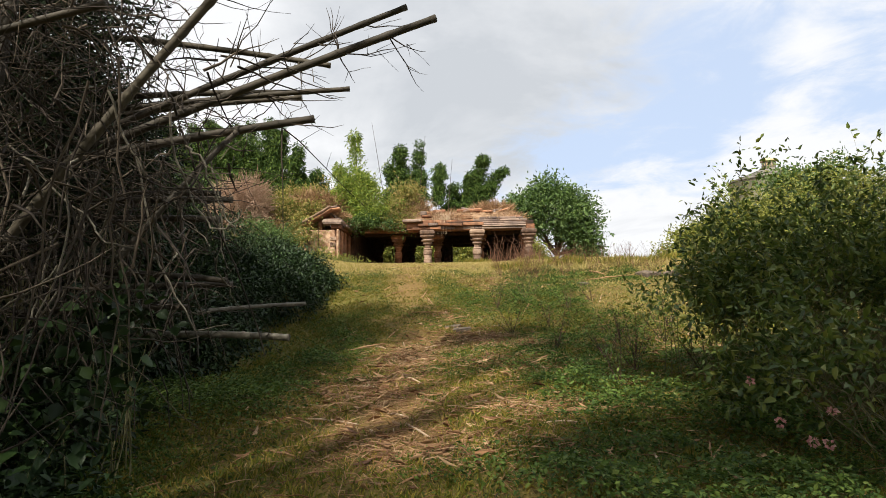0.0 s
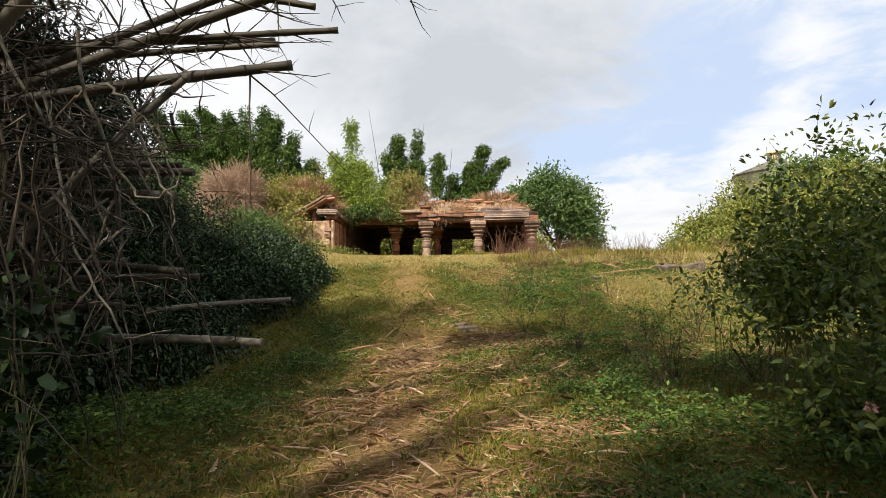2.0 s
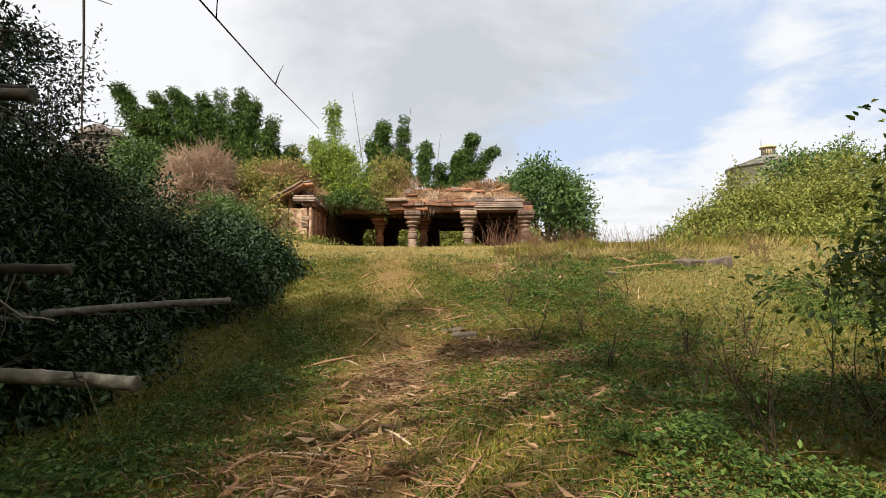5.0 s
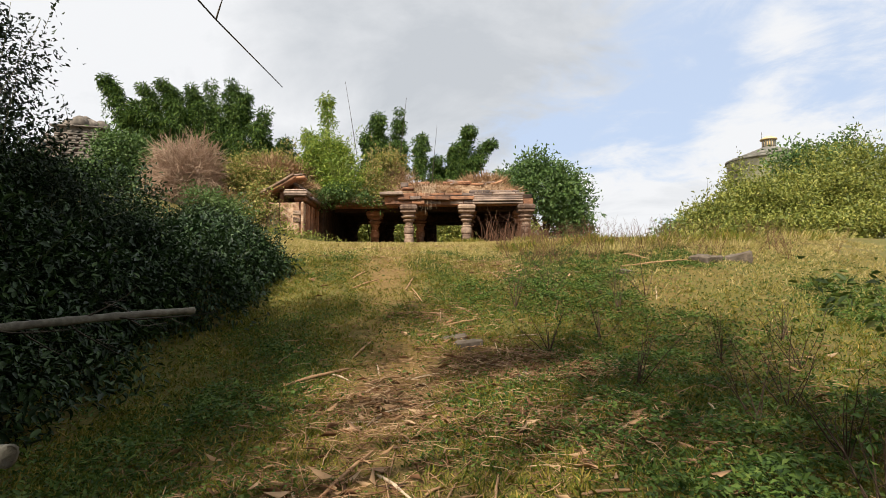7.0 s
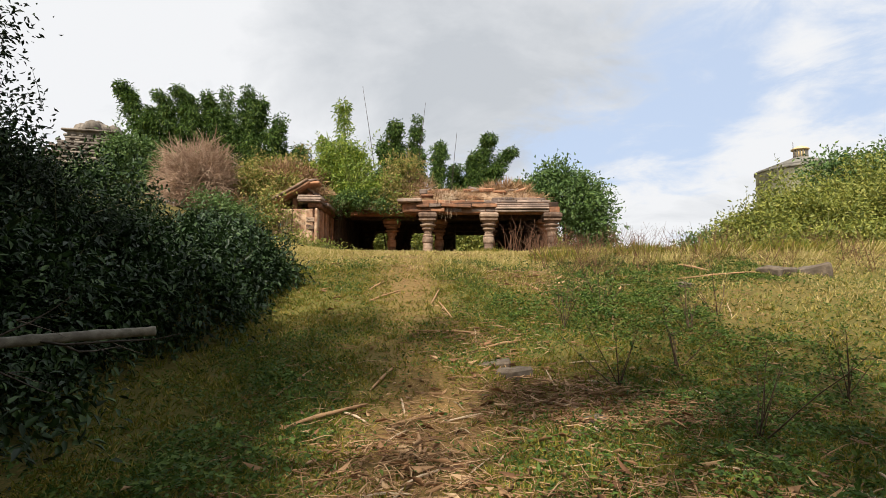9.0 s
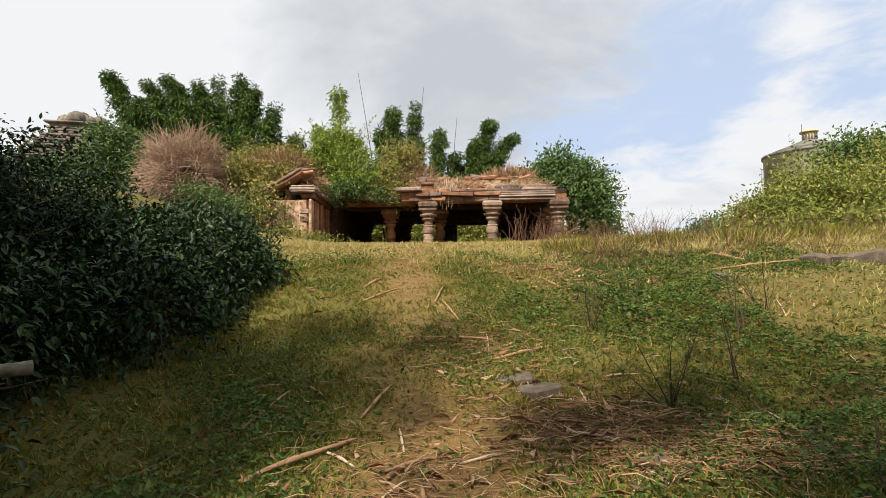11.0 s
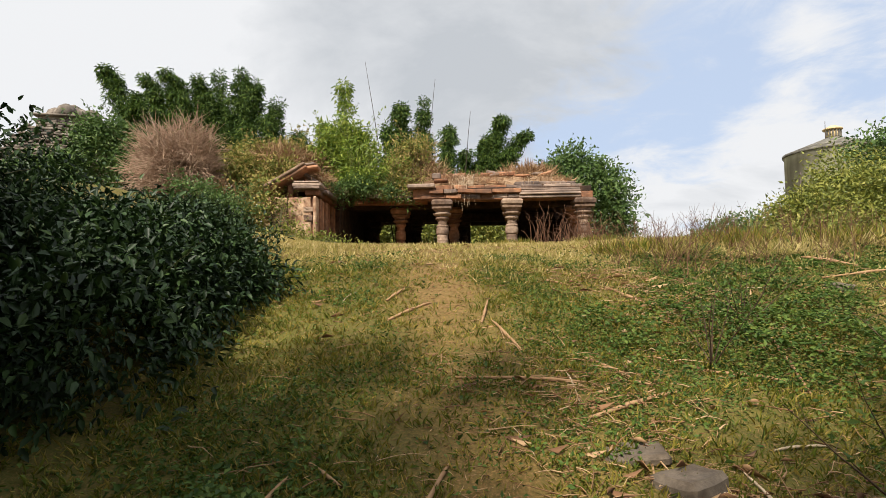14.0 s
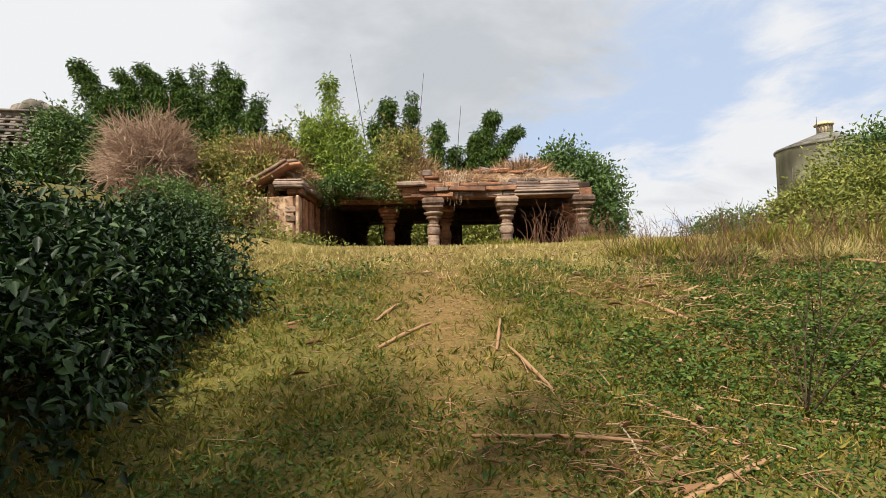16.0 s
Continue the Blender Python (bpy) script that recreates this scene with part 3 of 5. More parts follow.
def build_ground_cover():
    near = lambda x, y: np.clip(1.05 - 1.15 * trail(x, y), 0.1, 1) * (1 - 0.5 * herb_weight(x, y)) * np.clip(1.25 - y / 30, 0.4, 1)  # noqa: E731
    def tufts(centres, blades, reach):
        """Blades of grass in small tufts that lean outwards."""
        c = np.repeat(centres, blades, 0)
        lean = rng.normal(size=(len(c), 2))
        q = c + np.concatenate([lean * reach, np.zeros((len(c), 1))], 1)
        tall = np.repeat(rng.uniform(0.5, 1.3, len(centres)), blades)
        return q, np.concatenate([lean * 0.55, (tall * rng.uniform(0.35, 1.1, len(c)))[:, None]], 1)

    p, along = tufts(scatter(44000, -3.6, 9.5, 1.2, 24.0, near), 6, 0.026)
    dry = rng.uniform(size=len(p)) < smooth(p[:, 1] + 0.5 * p[:, 0], 12.0, 16.0) * 0.85
    for which, mat, size, label in ((~dry, GRASS, 0.068, "short yellow-green turf on the slope"), (dry, GRASS_DRY, 0.075, "sun-dried yellow turf along the crest")):
        ob = new("grass", leaf_mesh("grass", mat, p[which] - [0, 0, 0.01], along[which], size, 0.1, 0.2, 0.5))
        tagged(ob, label, "grass", kind="stuff")
    p, along = tufts(scatter(13000, -4.5, 11.0, 12.8, 25.0, lambda x, y: smooth(y + 0.3 * lumps(np.stack([x, y, 0 * x], -1), 1.5), 13.0, 16.0)), 9, 0.03)
    ob = new("grass", leaf_mesh("grass", GRASS_DRY, p - [0, 0, 0.01], along, 0.08, 0.1, 0.2, 0.5))
    tagged(ob, "pale sunlit turf in front of the ruin", "grass", kind="stuff")
    p, along = tufts(scatter(38000, -2.6, 3.2, 3.0, 14.2, lambda x, y: np.clip(1.1 - 1.2 * trail(x, y), 0.1, 1) * (0.7 + 0.35 * lumps(np.stack([x, y, 0 * x], -1), 4.0)).clip(0.15, 1)), 5, 0.02)
    ob = new("grass", leaf_mesh("grass", GRASS, p - [0, 0, 0.008], along, 0.045, 0.13, 0.2, 0.5))
    tagged(ob, "fine green turf beside the trodden line", "grass", kind="stuff")
    p = scatter(370000, -3.0, 8.5, 1.2, 15.5, herb_weight)
    n = len(p)
    p[:, 2] += rng.uniform(0.0, 1.0, n) ** 0.6 * (0.08 + 0.16 * herb_weight(p[:, 0], p[:, 1]) ** 2) * (0.55 + 0.5 * lumps(p, 2.2) + 0.45 * lumps(p + [3, 0, 0], 7.0)).clip(0.08, 1.5)
    along = np.stack([rng.normal(size=n), rng.normal(size=n), rng.uniform(-0.2, 0.7, n)], 1)
    ob = new("weeds", leaf_mesh("weeds", HERB, p, along, 0.042, 0.5, 0.25, 0.4, lie=0.5))
    tagged(ob, "low leafy green weeds covering the slope", "weeds", kind="stuff")
    p = scatter(60000, -1.9, 4.6, 1.6, 17.0, litter_weight)
    p = p[rng.permutation(len(p))[:9000]]
    n = len(p)
    a = rng.uniform(0, 6.28, n)
    along = np.stack([np.cos(a), np.sin(a) * 0.9, rng.normal(size=n) * 0.16], 1)
    p[:, 2] += rng.uniform(0.005, 0.05, n)
    wide = rng.uniform(size=n) < 0.28
    ob = new("leaf_litter", leaf_mesh("leaf_litter", STRAW, p[wide], along[wide], 0.12, 0.06, 0.35, 0.6))
    tagged(ob, "dry curled bamboo leaves strewn on the turf", "litter", kind="stuff")
    p3 = scatter(120000, -2.4, 3.0, 3.0, 14.5, lambda x, y: smooth(lumps(np.stack([x, y, 0 * x + 4], -1), 3.0), 0.0, 0.9) * np.clip(1 - 1.2 * trail(x, y), 0.05, 1))
    k = len(p3)
    p3[:, 2] += rng.uniform(0.0, 0.05, k)
    ob = new("weeds", leaf_mesh("weeds", HERB, p3, np.stack([rng.normal(size=k), rng.normal(size=k), rng.uniform(-0.1, 0.8, k)], 1), 0.028, 0.5, 0.25, 0.4))
    tagged(ob, "small tufts of green weeds in the turf", "weeds", kind="stuff")
    p2 = scatter(60000, -2.2, 4.5, 3.0, 14.0, lambda x, y: np.clip(0.3 + litter_weight(x, y) + 0.5 * trail(x, y), 0, 1))
    k = len(p2)
    a2 = rng.uniform(0, 6.28, k)
    p2[:, 2] += rng.uniform(0.004, 0.03, k)
    ob = new("chaff", leaf_mesh("chaff", STRAW, p2, np.stack([np.cos(a2), np.sin(a2), rng.normal(size=k) * 0.2], 1), 0.05, 0.07, 0.1, 0.6))
    tagged(ob, "fine broken straw bits over turf and earth", "chaff", kind="stuff")
    tubes = []
    for q, d in zip(p[~wide][:9500], along[~wide]):
        s = rng.uniform(0.06, 0.32)
        tubes.append(tube(bend(q - d * s * 0.5, q + d * s * 0.5, -0.01, 0.16, 4), rng.uniform(0.002, 0.006), 0.0015, 3))
    ob = new("straw", tubes_mesh("straw", tubes, STRAW, False))
    tagged(ob, "dry straw stalks strewn over the trail", "straw", kind="stuff")


def stick(a, b, r, mat=STRAW, name="stick", label="dry straw-coloured stick lying on the turf"):
    """A broken stalk with a thicker joint, on the ground between two places in plan."""
    za, zb = float(height(*a)) + r, float(height(*b)) + r
    at = np.array([a[0], a[1], za])
    line = bend((a[0], a[1], za), (b[0], b[1], zb), -0.012, 0.03, 8) - at
    rad = np.full(8, r) * rng.uniform(0.85, 1.1, 8)
    rad[3], rad[0], rad[-1] = r * 1.3, r * 0.8, r * 0.45
    ob = new(name, tubes_mesh(name, [tube(line, rad, 0, 6)], mat))
    ob.location = at
    tagged(ob, label, "stick", "fallen sticks on the slope")


def bamboo_pole(root, tip, r, nodes=7, twigs=0, label="dry grey-brown bamboo pole jutting from the heap", mat=CULM):
    """A cut culm with swollen joints and an open end, on dead side twigs."""
    root, tip = np.asarray(root, float), np.asarray(tip, float)
    k = nodes * 6
    line = bend(root, tip, -0.03, 0.008, k + 1)
    rad = np.interp(np.arange(k + 1), [0, k], [r * 1.05, r * 0.88])
    rad[::6] *= 1.14
    at = root.copy()
    ob = thing("bamboo_pole", at, label, "bamboo pole", "cut bamboo poles")
    v, f = tube(line - at, rad, 0, 10)
    inner, fi = tube((line - at)[-4:][::-1], rad[-4:][::-1] * 0.8, 0, 10)
    lip = np.array([[k * 10 + j, k * 10 + (j + 1) % 10, len(v) + (j + 1) % 10, len(v) + j] for j in range(10)])
    culm = fast_mesh("culm", np.concatenate([v, inner]), np.concatenate([f, fi[:, ::-1] + len(v), lip]), mat, True)
    part("culm", culm, ob)
    for i in range(twigs):
        s = line[rng.integers(2, nodes) * 6]
        d = unit(rng.normal(size=3) + (tip - root) / np.linalg.norm(tip - root) * 0.8)
        e = s + d * rng.uniform(0.3, 0.75)
        t = [tube(bend(s, e, 0.03, 0.12, 6) - at, 0.008, 0.002, 4)]
        m = (s + e) / 2
        for _ in range(2):
            t.append(tube(bend(m, m + unit(d + rng.normal(size=3) * 0.8) * rng.uniform(0.12, 0.3), 0, 0.1, 4) - at, 0.004, 0.0012, 3))
        part("twig", tubes_mesh("twig", t, TWIG), ob)
    return ob


# ---- the heap of cut bamboo beside the trail ----


def build_heap():
    poles = (
        ((-3.5, 3.95, 2.33), (-1.05, 4.70, 3.08), 0.044, 6), ((-3.4, 4.25, 2.4), (0.08, 4.60, 4.0), 0.042, 9), ((-3.6, 4.5, 2.55), (-0.2, 4.85, 4.25), 0.036, 7),
        ((-3.6, 5.2, 4.15), (-1.03, 5.37, 3.89), 0.036, 5), ((-4.0, 5.5, 3.55), (-1.42, 5.56, 3.67), 0.038, 4), ((-2.75, 3.45, 1.85), (-1.35, 3.55, 3.75), 0.038, 5),
        ((-2.3, 3.9, 1.75), (-1.62, 4.35, 2.85), 0.03, 4), ((-4.2, 5.5, 2.42), (-2.07, 5.47, 2.48), 0.043, 1), ((-4.2, 5.2, 2.2), (-2.08, 5.18, 2.23), 0.043, 1),
        ((-4.6, 5.7, 1.5), (-2.33, 6.25, 1.6), 0.045, 1), ((-3.3, 5.5, 1.06), (-1.4, 5.26, 1.05), 0.038, 2), ((-3.5, 6.3, 1.19), (-1.83, 7.78, 1.33), 0.03, 4),
        ((-4.3, 5.75, 2.55), (-2.3, 5.75, 2.6), 0.04, 1), ((-4.2, 5.0, 1.75), (-2.0, 5.2, 1.62), 0.04, 1),
        ((-3.9, 5.0, 3.1), (-1.3, 5.25, 3.5), 0.03, 4), ((-3.8, 4.1, 1.3), (-2.0, 4.4, 1.38), 0.036, 1), ((-3.5, 2.9, 2.6), (-1.9, 3.0, 3.2), 0.028, 4),
        ((-3.7, 3.3, 3.5), (-1.9, 3.6, 3.6), 0.03, 4), ((-3.9, 4.6, 3.0), (-0.75, 4.9, 3.45), 0.03, 5),
    )
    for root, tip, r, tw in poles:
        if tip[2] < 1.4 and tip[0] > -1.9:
            bamboo_pole(root, tip, r, 8, tw + 3, "pale grey bamboo pole jutting from the thicket", CULM_PALE)
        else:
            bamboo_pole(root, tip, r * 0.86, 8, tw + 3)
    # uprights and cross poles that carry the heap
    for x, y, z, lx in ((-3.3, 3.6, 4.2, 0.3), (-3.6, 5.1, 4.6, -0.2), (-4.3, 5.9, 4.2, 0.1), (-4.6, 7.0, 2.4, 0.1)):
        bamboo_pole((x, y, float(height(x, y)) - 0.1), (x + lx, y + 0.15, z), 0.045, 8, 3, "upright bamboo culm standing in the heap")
    at = np.array([-3.4, 4.2, float(height(-3.4, 4.2))])
    ob = thing("twig_tangle", at, "tangle of dead grey bamboo twigs and vines", "brushwood")
    tubes = []
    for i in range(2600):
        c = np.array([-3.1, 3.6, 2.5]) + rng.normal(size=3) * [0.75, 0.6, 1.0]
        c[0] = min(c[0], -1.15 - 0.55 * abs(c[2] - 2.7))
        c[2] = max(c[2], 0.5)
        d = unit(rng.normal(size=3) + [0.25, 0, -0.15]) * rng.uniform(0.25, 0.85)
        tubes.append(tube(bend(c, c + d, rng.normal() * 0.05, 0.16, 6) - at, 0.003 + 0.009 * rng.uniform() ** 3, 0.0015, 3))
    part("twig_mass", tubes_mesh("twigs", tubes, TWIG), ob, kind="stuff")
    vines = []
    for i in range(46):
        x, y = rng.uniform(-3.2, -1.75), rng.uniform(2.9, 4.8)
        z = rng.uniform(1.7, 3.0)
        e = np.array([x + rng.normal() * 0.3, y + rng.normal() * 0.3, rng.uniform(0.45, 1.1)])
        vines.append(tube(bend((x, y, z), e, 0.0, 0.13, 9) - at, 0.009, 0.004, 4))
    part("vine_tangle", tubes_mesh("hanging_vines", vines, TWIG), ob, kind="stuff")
    for i in range(22):
        a = np.array([rng.uniform(-3.0, -1.7), rng.uniform(2.9, 4.6), rng.uniform(1.6, 2.9)])
        e = a + [rng.normal() * 0.6, rng.normal() * 0.4, -rng.uniform(0.5, 1.3)]
        e[2] = max(e[2], 0.55)
        part("vine", tubes_mesh("vine", [tube(bend(a, e, rng.normal() * 0.2, 0.24, 14) - at, 0.009, 0.005, 5)], CULM_PALE), ob, "bleached curling vine")
    # one long dead branch hanging from the jutting pole
    line = np.array([(-1.32, 4.63, 2.98), (-1.2, 4.8, 2.9), (-1.0, 5.05, 2.7), (-0.8, 5.3, 2.5), (-0.62, 5.5, 2.34)])
    t = [tube(line - at, 0.008, 0.002, 4), tube(bend((-1.32, 4.63, 2.98), (-1.27, 4.62, 2.05), 0, 0.05, 8) - at, 0.007, 0.003, 4)]
    for i in (1, 2, 3):
        t.append(tube(bend(line[i], line[i] + rng.normal(size=3) * 0.12, 0, 0.1, 4) - at, 0.004, 0.001, 3))
    part("dead_branch", tubes_mesh("dead_branch", t, TWIG), ob)


# ---- the ruined pavilion ----
FLOOR_Z = 2.66


def build_pavilion():
    ob = thing("ruined_pavilion", (0.0, 25.3, FLOOR_Z), "low ruined red sandstone pavilion overgrown with dry grass", "ruin", turn=-5.0)

    def block(name, size, at, mat, parent=ob, rough=0.02, bevel=0.03, turn=(0, 0, 0), cuts=1, label=""):
        o = part(name, from_bm(name, stone_box(size, rough, bevel, len(bpy.data.objects) % 97, cuts), mat), parent, label)
        o.matrix_basis = pose(*at, *turn)
        return o

    # plinth and floor
    block("plinth", (9.6, 6.2, 0.3), (0.7, 2.6, -0.26), STONE_RED, cuts=3)

    def pillar(at, h=1.82, mat=STONE_PILLAR, width=1.0, back=False):
        p = part("pillar", None, ob)
        p.matrix_basis = pose(*at)
        pieces = (("base", [(0.26, 0), (0.27, 0.12), (0.25, 0.14), (0.25, 0.2)], True), ("lower_shaft", [(0.2, 0.2), (0.21, 0.26), (0.2, 0.4), (0.205, 0.42), (0.19, 0.44), (0.19, 0.6)], False),
                  ("bulb", [(0.2, 0.6), (0.225, 0.66), (0.225, 0.8), (0.2, 0.86), (0.215, 0.88), (0.215, 0.92), (0.17, 0.95)], False), ("neck", [(0.17, 0.95), (0.16, 1.05), (0.19, 1.12), (0.24, 1.15), (0.24, 1.2), (0.18, 1.24)], False),
                  ("disc", [(0.2, 1.24), (0.31, 1.3), (0.32, 1.35), (0.22, 1.38)], False), ("capital", [(0.22, 1.38), (0.24, 1.46), (0.33, 1.5), (0.34, 1.56), (0.25, 1.58)], True), ("abacus", [(0.3, 1.58), (0.36, 1.64), (0.37, 1.74), (0.3, h)], True))
        for name, prof, sq in pieces:
            bm = lathe([(r * width, z) for r, z in prof], 16, sq)
            bmesh.ops.subdivide_edges(bm, edges=bm.edges[:], cuts=1)
            for v in bm.verts:
                v.co += noise.noise_vector(v.co * 6 + Vector(at)) * 0.012
            o = part(name, from_bm(name, bm, mat, not sq), p)
            o.rotation_euler[2] = rng.normal() * 0.03

    for x in (0.0, 2.42, 4.9):
        pillar((x, 0, 0.02))
    for x in (-1.75, 0.35, 2.6, 4.95):
        pillar((x, 2.1, 0.02), 1.82, STONE_RED, 0.92)
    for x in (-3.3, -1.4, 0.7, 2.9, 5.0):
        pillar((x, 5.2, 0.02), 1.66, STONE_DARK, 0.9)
    # lintels and ceiling, the inner ones in the shade-dark stone
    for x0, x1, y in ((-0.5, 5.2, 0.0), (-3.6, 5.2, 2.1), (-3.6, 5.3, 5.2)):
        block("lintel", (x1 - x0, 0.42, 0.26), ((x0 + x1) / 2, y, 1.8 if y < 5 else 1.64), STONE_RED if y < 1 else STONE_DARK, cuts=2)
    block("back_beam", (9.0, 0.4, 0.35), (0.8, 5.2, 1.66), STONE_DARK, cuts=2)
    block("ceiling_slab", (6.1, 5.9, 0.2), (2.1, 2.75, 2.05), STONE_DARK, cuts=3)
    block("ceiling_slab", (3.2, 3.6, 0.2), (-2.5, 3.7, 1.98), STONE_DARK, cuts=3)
    # right side and rear walls of the interior, with its shade in their colour
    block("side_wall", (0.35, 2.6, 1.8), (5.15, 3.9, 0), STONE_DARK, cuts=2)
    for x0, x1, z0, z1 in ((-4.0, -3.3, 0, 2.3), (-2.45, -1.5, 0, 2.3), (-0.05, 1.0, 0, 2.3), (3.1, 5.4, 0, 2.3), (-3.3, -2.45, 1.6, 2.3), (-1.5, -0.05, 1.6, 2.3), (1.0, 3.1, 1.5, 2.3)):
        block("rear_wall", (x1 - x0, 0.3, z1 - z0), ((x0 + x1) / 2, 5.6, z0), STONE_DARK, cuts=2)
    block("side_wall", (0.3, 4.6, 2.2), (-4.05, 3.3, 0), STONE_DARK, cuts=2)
    # eave courses: a moulded lintel at one end, broken brick courses, a heavy loose slab
    for i, (z, d, hh) in enumerate(((1.84, -0.32, 0.10), (1.95, -0.38, 0.07), (2.03, -0.30, 0.09), (2.13, -0.22, 0.08))):
        block("eave_course", (2.1, 0.5, hh), (3.72, d + 0.25, z), STONE_CAP, bevel=0.025, cuts=2)
    for row, (z, d) in enumerate(((1.86, -0.26), (2.02, -0.34), (2.18, -0.2))):
        x = -0.75 + 0.3 * (row % 2)
        while x < 2.5:
            w = rng.uniform(0.4, 1.3)
            w = min(w, 2.75 - x)
            block("brick_course_stone", (w - 0.02, 0.5 + rng.uniform(0, 0.1), 0.14), (x + w / 2, d + 0.25 + rng.normal() * 0.05, z), STONE_RED if rng.uniform() < 0.75 else STONE_CAP, bevel=0.02, turn=(rng.normal() * 2, rng.normal() * 1.6, rng.normal() * 3), rough=0.035)
            x += w
    for row, (z, d) in enumerate(((2.22, -0.1), (2.38, 0.22))):
        x = 2.55
        while x < 4.75 - row * 0.16:
            w = min(rng.uniform(0.5, 1.1), 4.85 - row * 0.16 - x)
            block("roof_slab", (w - 0.02, 0.6, 0.12), (x + w / 2, d + 0.25, z), STONE_CAP if row < 2 else STONE_RED, bevel=0.025, turn=(rng.normal() * 1.5, rng.normal(), rng.normal() * 2))
            x += w
    block("fallen_eave_slab", (0.95, 0.7, 0.14), (-0.72, -0.15, 2.22), STONE_CAP, turn=(0, -2, 3), cuts=2)
    block("bracket_stone", (0.8, 0.6, 0.36), (-0.6, 0.05, 1.86), STONE_RED, turn=(0, -3, 0), cuts=2)
    # filler block in the same stone, closes the gap beside the shrine
    block("eave_course", (1.2, 1.4, 0.5), (-3.75, 2.5, 1.9), STONE_DARK, cuts=2)
    block("loose_block", (0.3, 0.3, 0.2), (-0.2, 0.1, 2.6), STONE_CAP)
    block("loose_block", (0.5, 0.4, 0.1), (-0.05, 0.1, 2.5), STONE_RED)
    block("eave_course", (2.9, 0.6, 0.14), (-2.1, 1.85, 1.95), STONE_RED, cuts=2)
    block("eave_course", (2.9, 0.5, 0.14), (-2.1, 1.95, 2.1), STONE_RED, cuts=2)
    # rubble core of the roof, under grass
    bm = bmesh.new()
    nx, ny = 40, 26
    grid = [[bm.verts.new((-3.7 + 8.75 * i / nx, 0.05 + 5.4 * j / ny, 0)) for j in range(ny + 1)] for i in range(nx + 1)]
    for col in grid:
        for v in col:
            x, y = v.co.x, v.co.y
            rise = float(smooth(np.array(y - (0.0 if x > -0.9 else 1.8)), 0, 1.9) * smooth(np.array(5.3 - x), 0, 1.3))
            v.co.z = 2.1 + 0.95 * rise + 0.12 * noise.noise(Vector((x * 1.3, y * 1.3, 1))) - (0.6 if (x < -0.9 and y < 1.7) else 0)
    for i in range(nx):
        for j in range(ny):
            if grid[i][j].co.x < -0.95 and grid[i][j].co.y < 1.6:
                continue
            bm.faces.new((grid[i][j], grid[i + 1][j], grid[i + 1][j + 1], grid[i][j + 1]))
    part("roof_rubble", from_bm("roof_rubble", bm, ROOF_EARTH, True), ob, "earth and rubble on the roof")
    for i in range(26):
        x, y = rng.uniform(-0.3, 4.6), rng.uniform(0.25, 2.0)
        rise = float(smooth(np.array(y), 0, 1.9) * smooth(np.array(5.3 - x), 0, 1.3))
        block("roof_slab", (rng.uniform(0.25, 0.8), rng.uniform(0.25, 0.5), rng.uniform(0.07, 0.13)), (x, y, 2.12 + 0.95 * rise), STONE_RED if rng.uniform() < 0.7 else STONE_CAP, bevel=0.02, rough=0.04, turn=(rng.normal() * 6 + 14, rng.normal() * 7, rng.normal() * 20))
    return ob


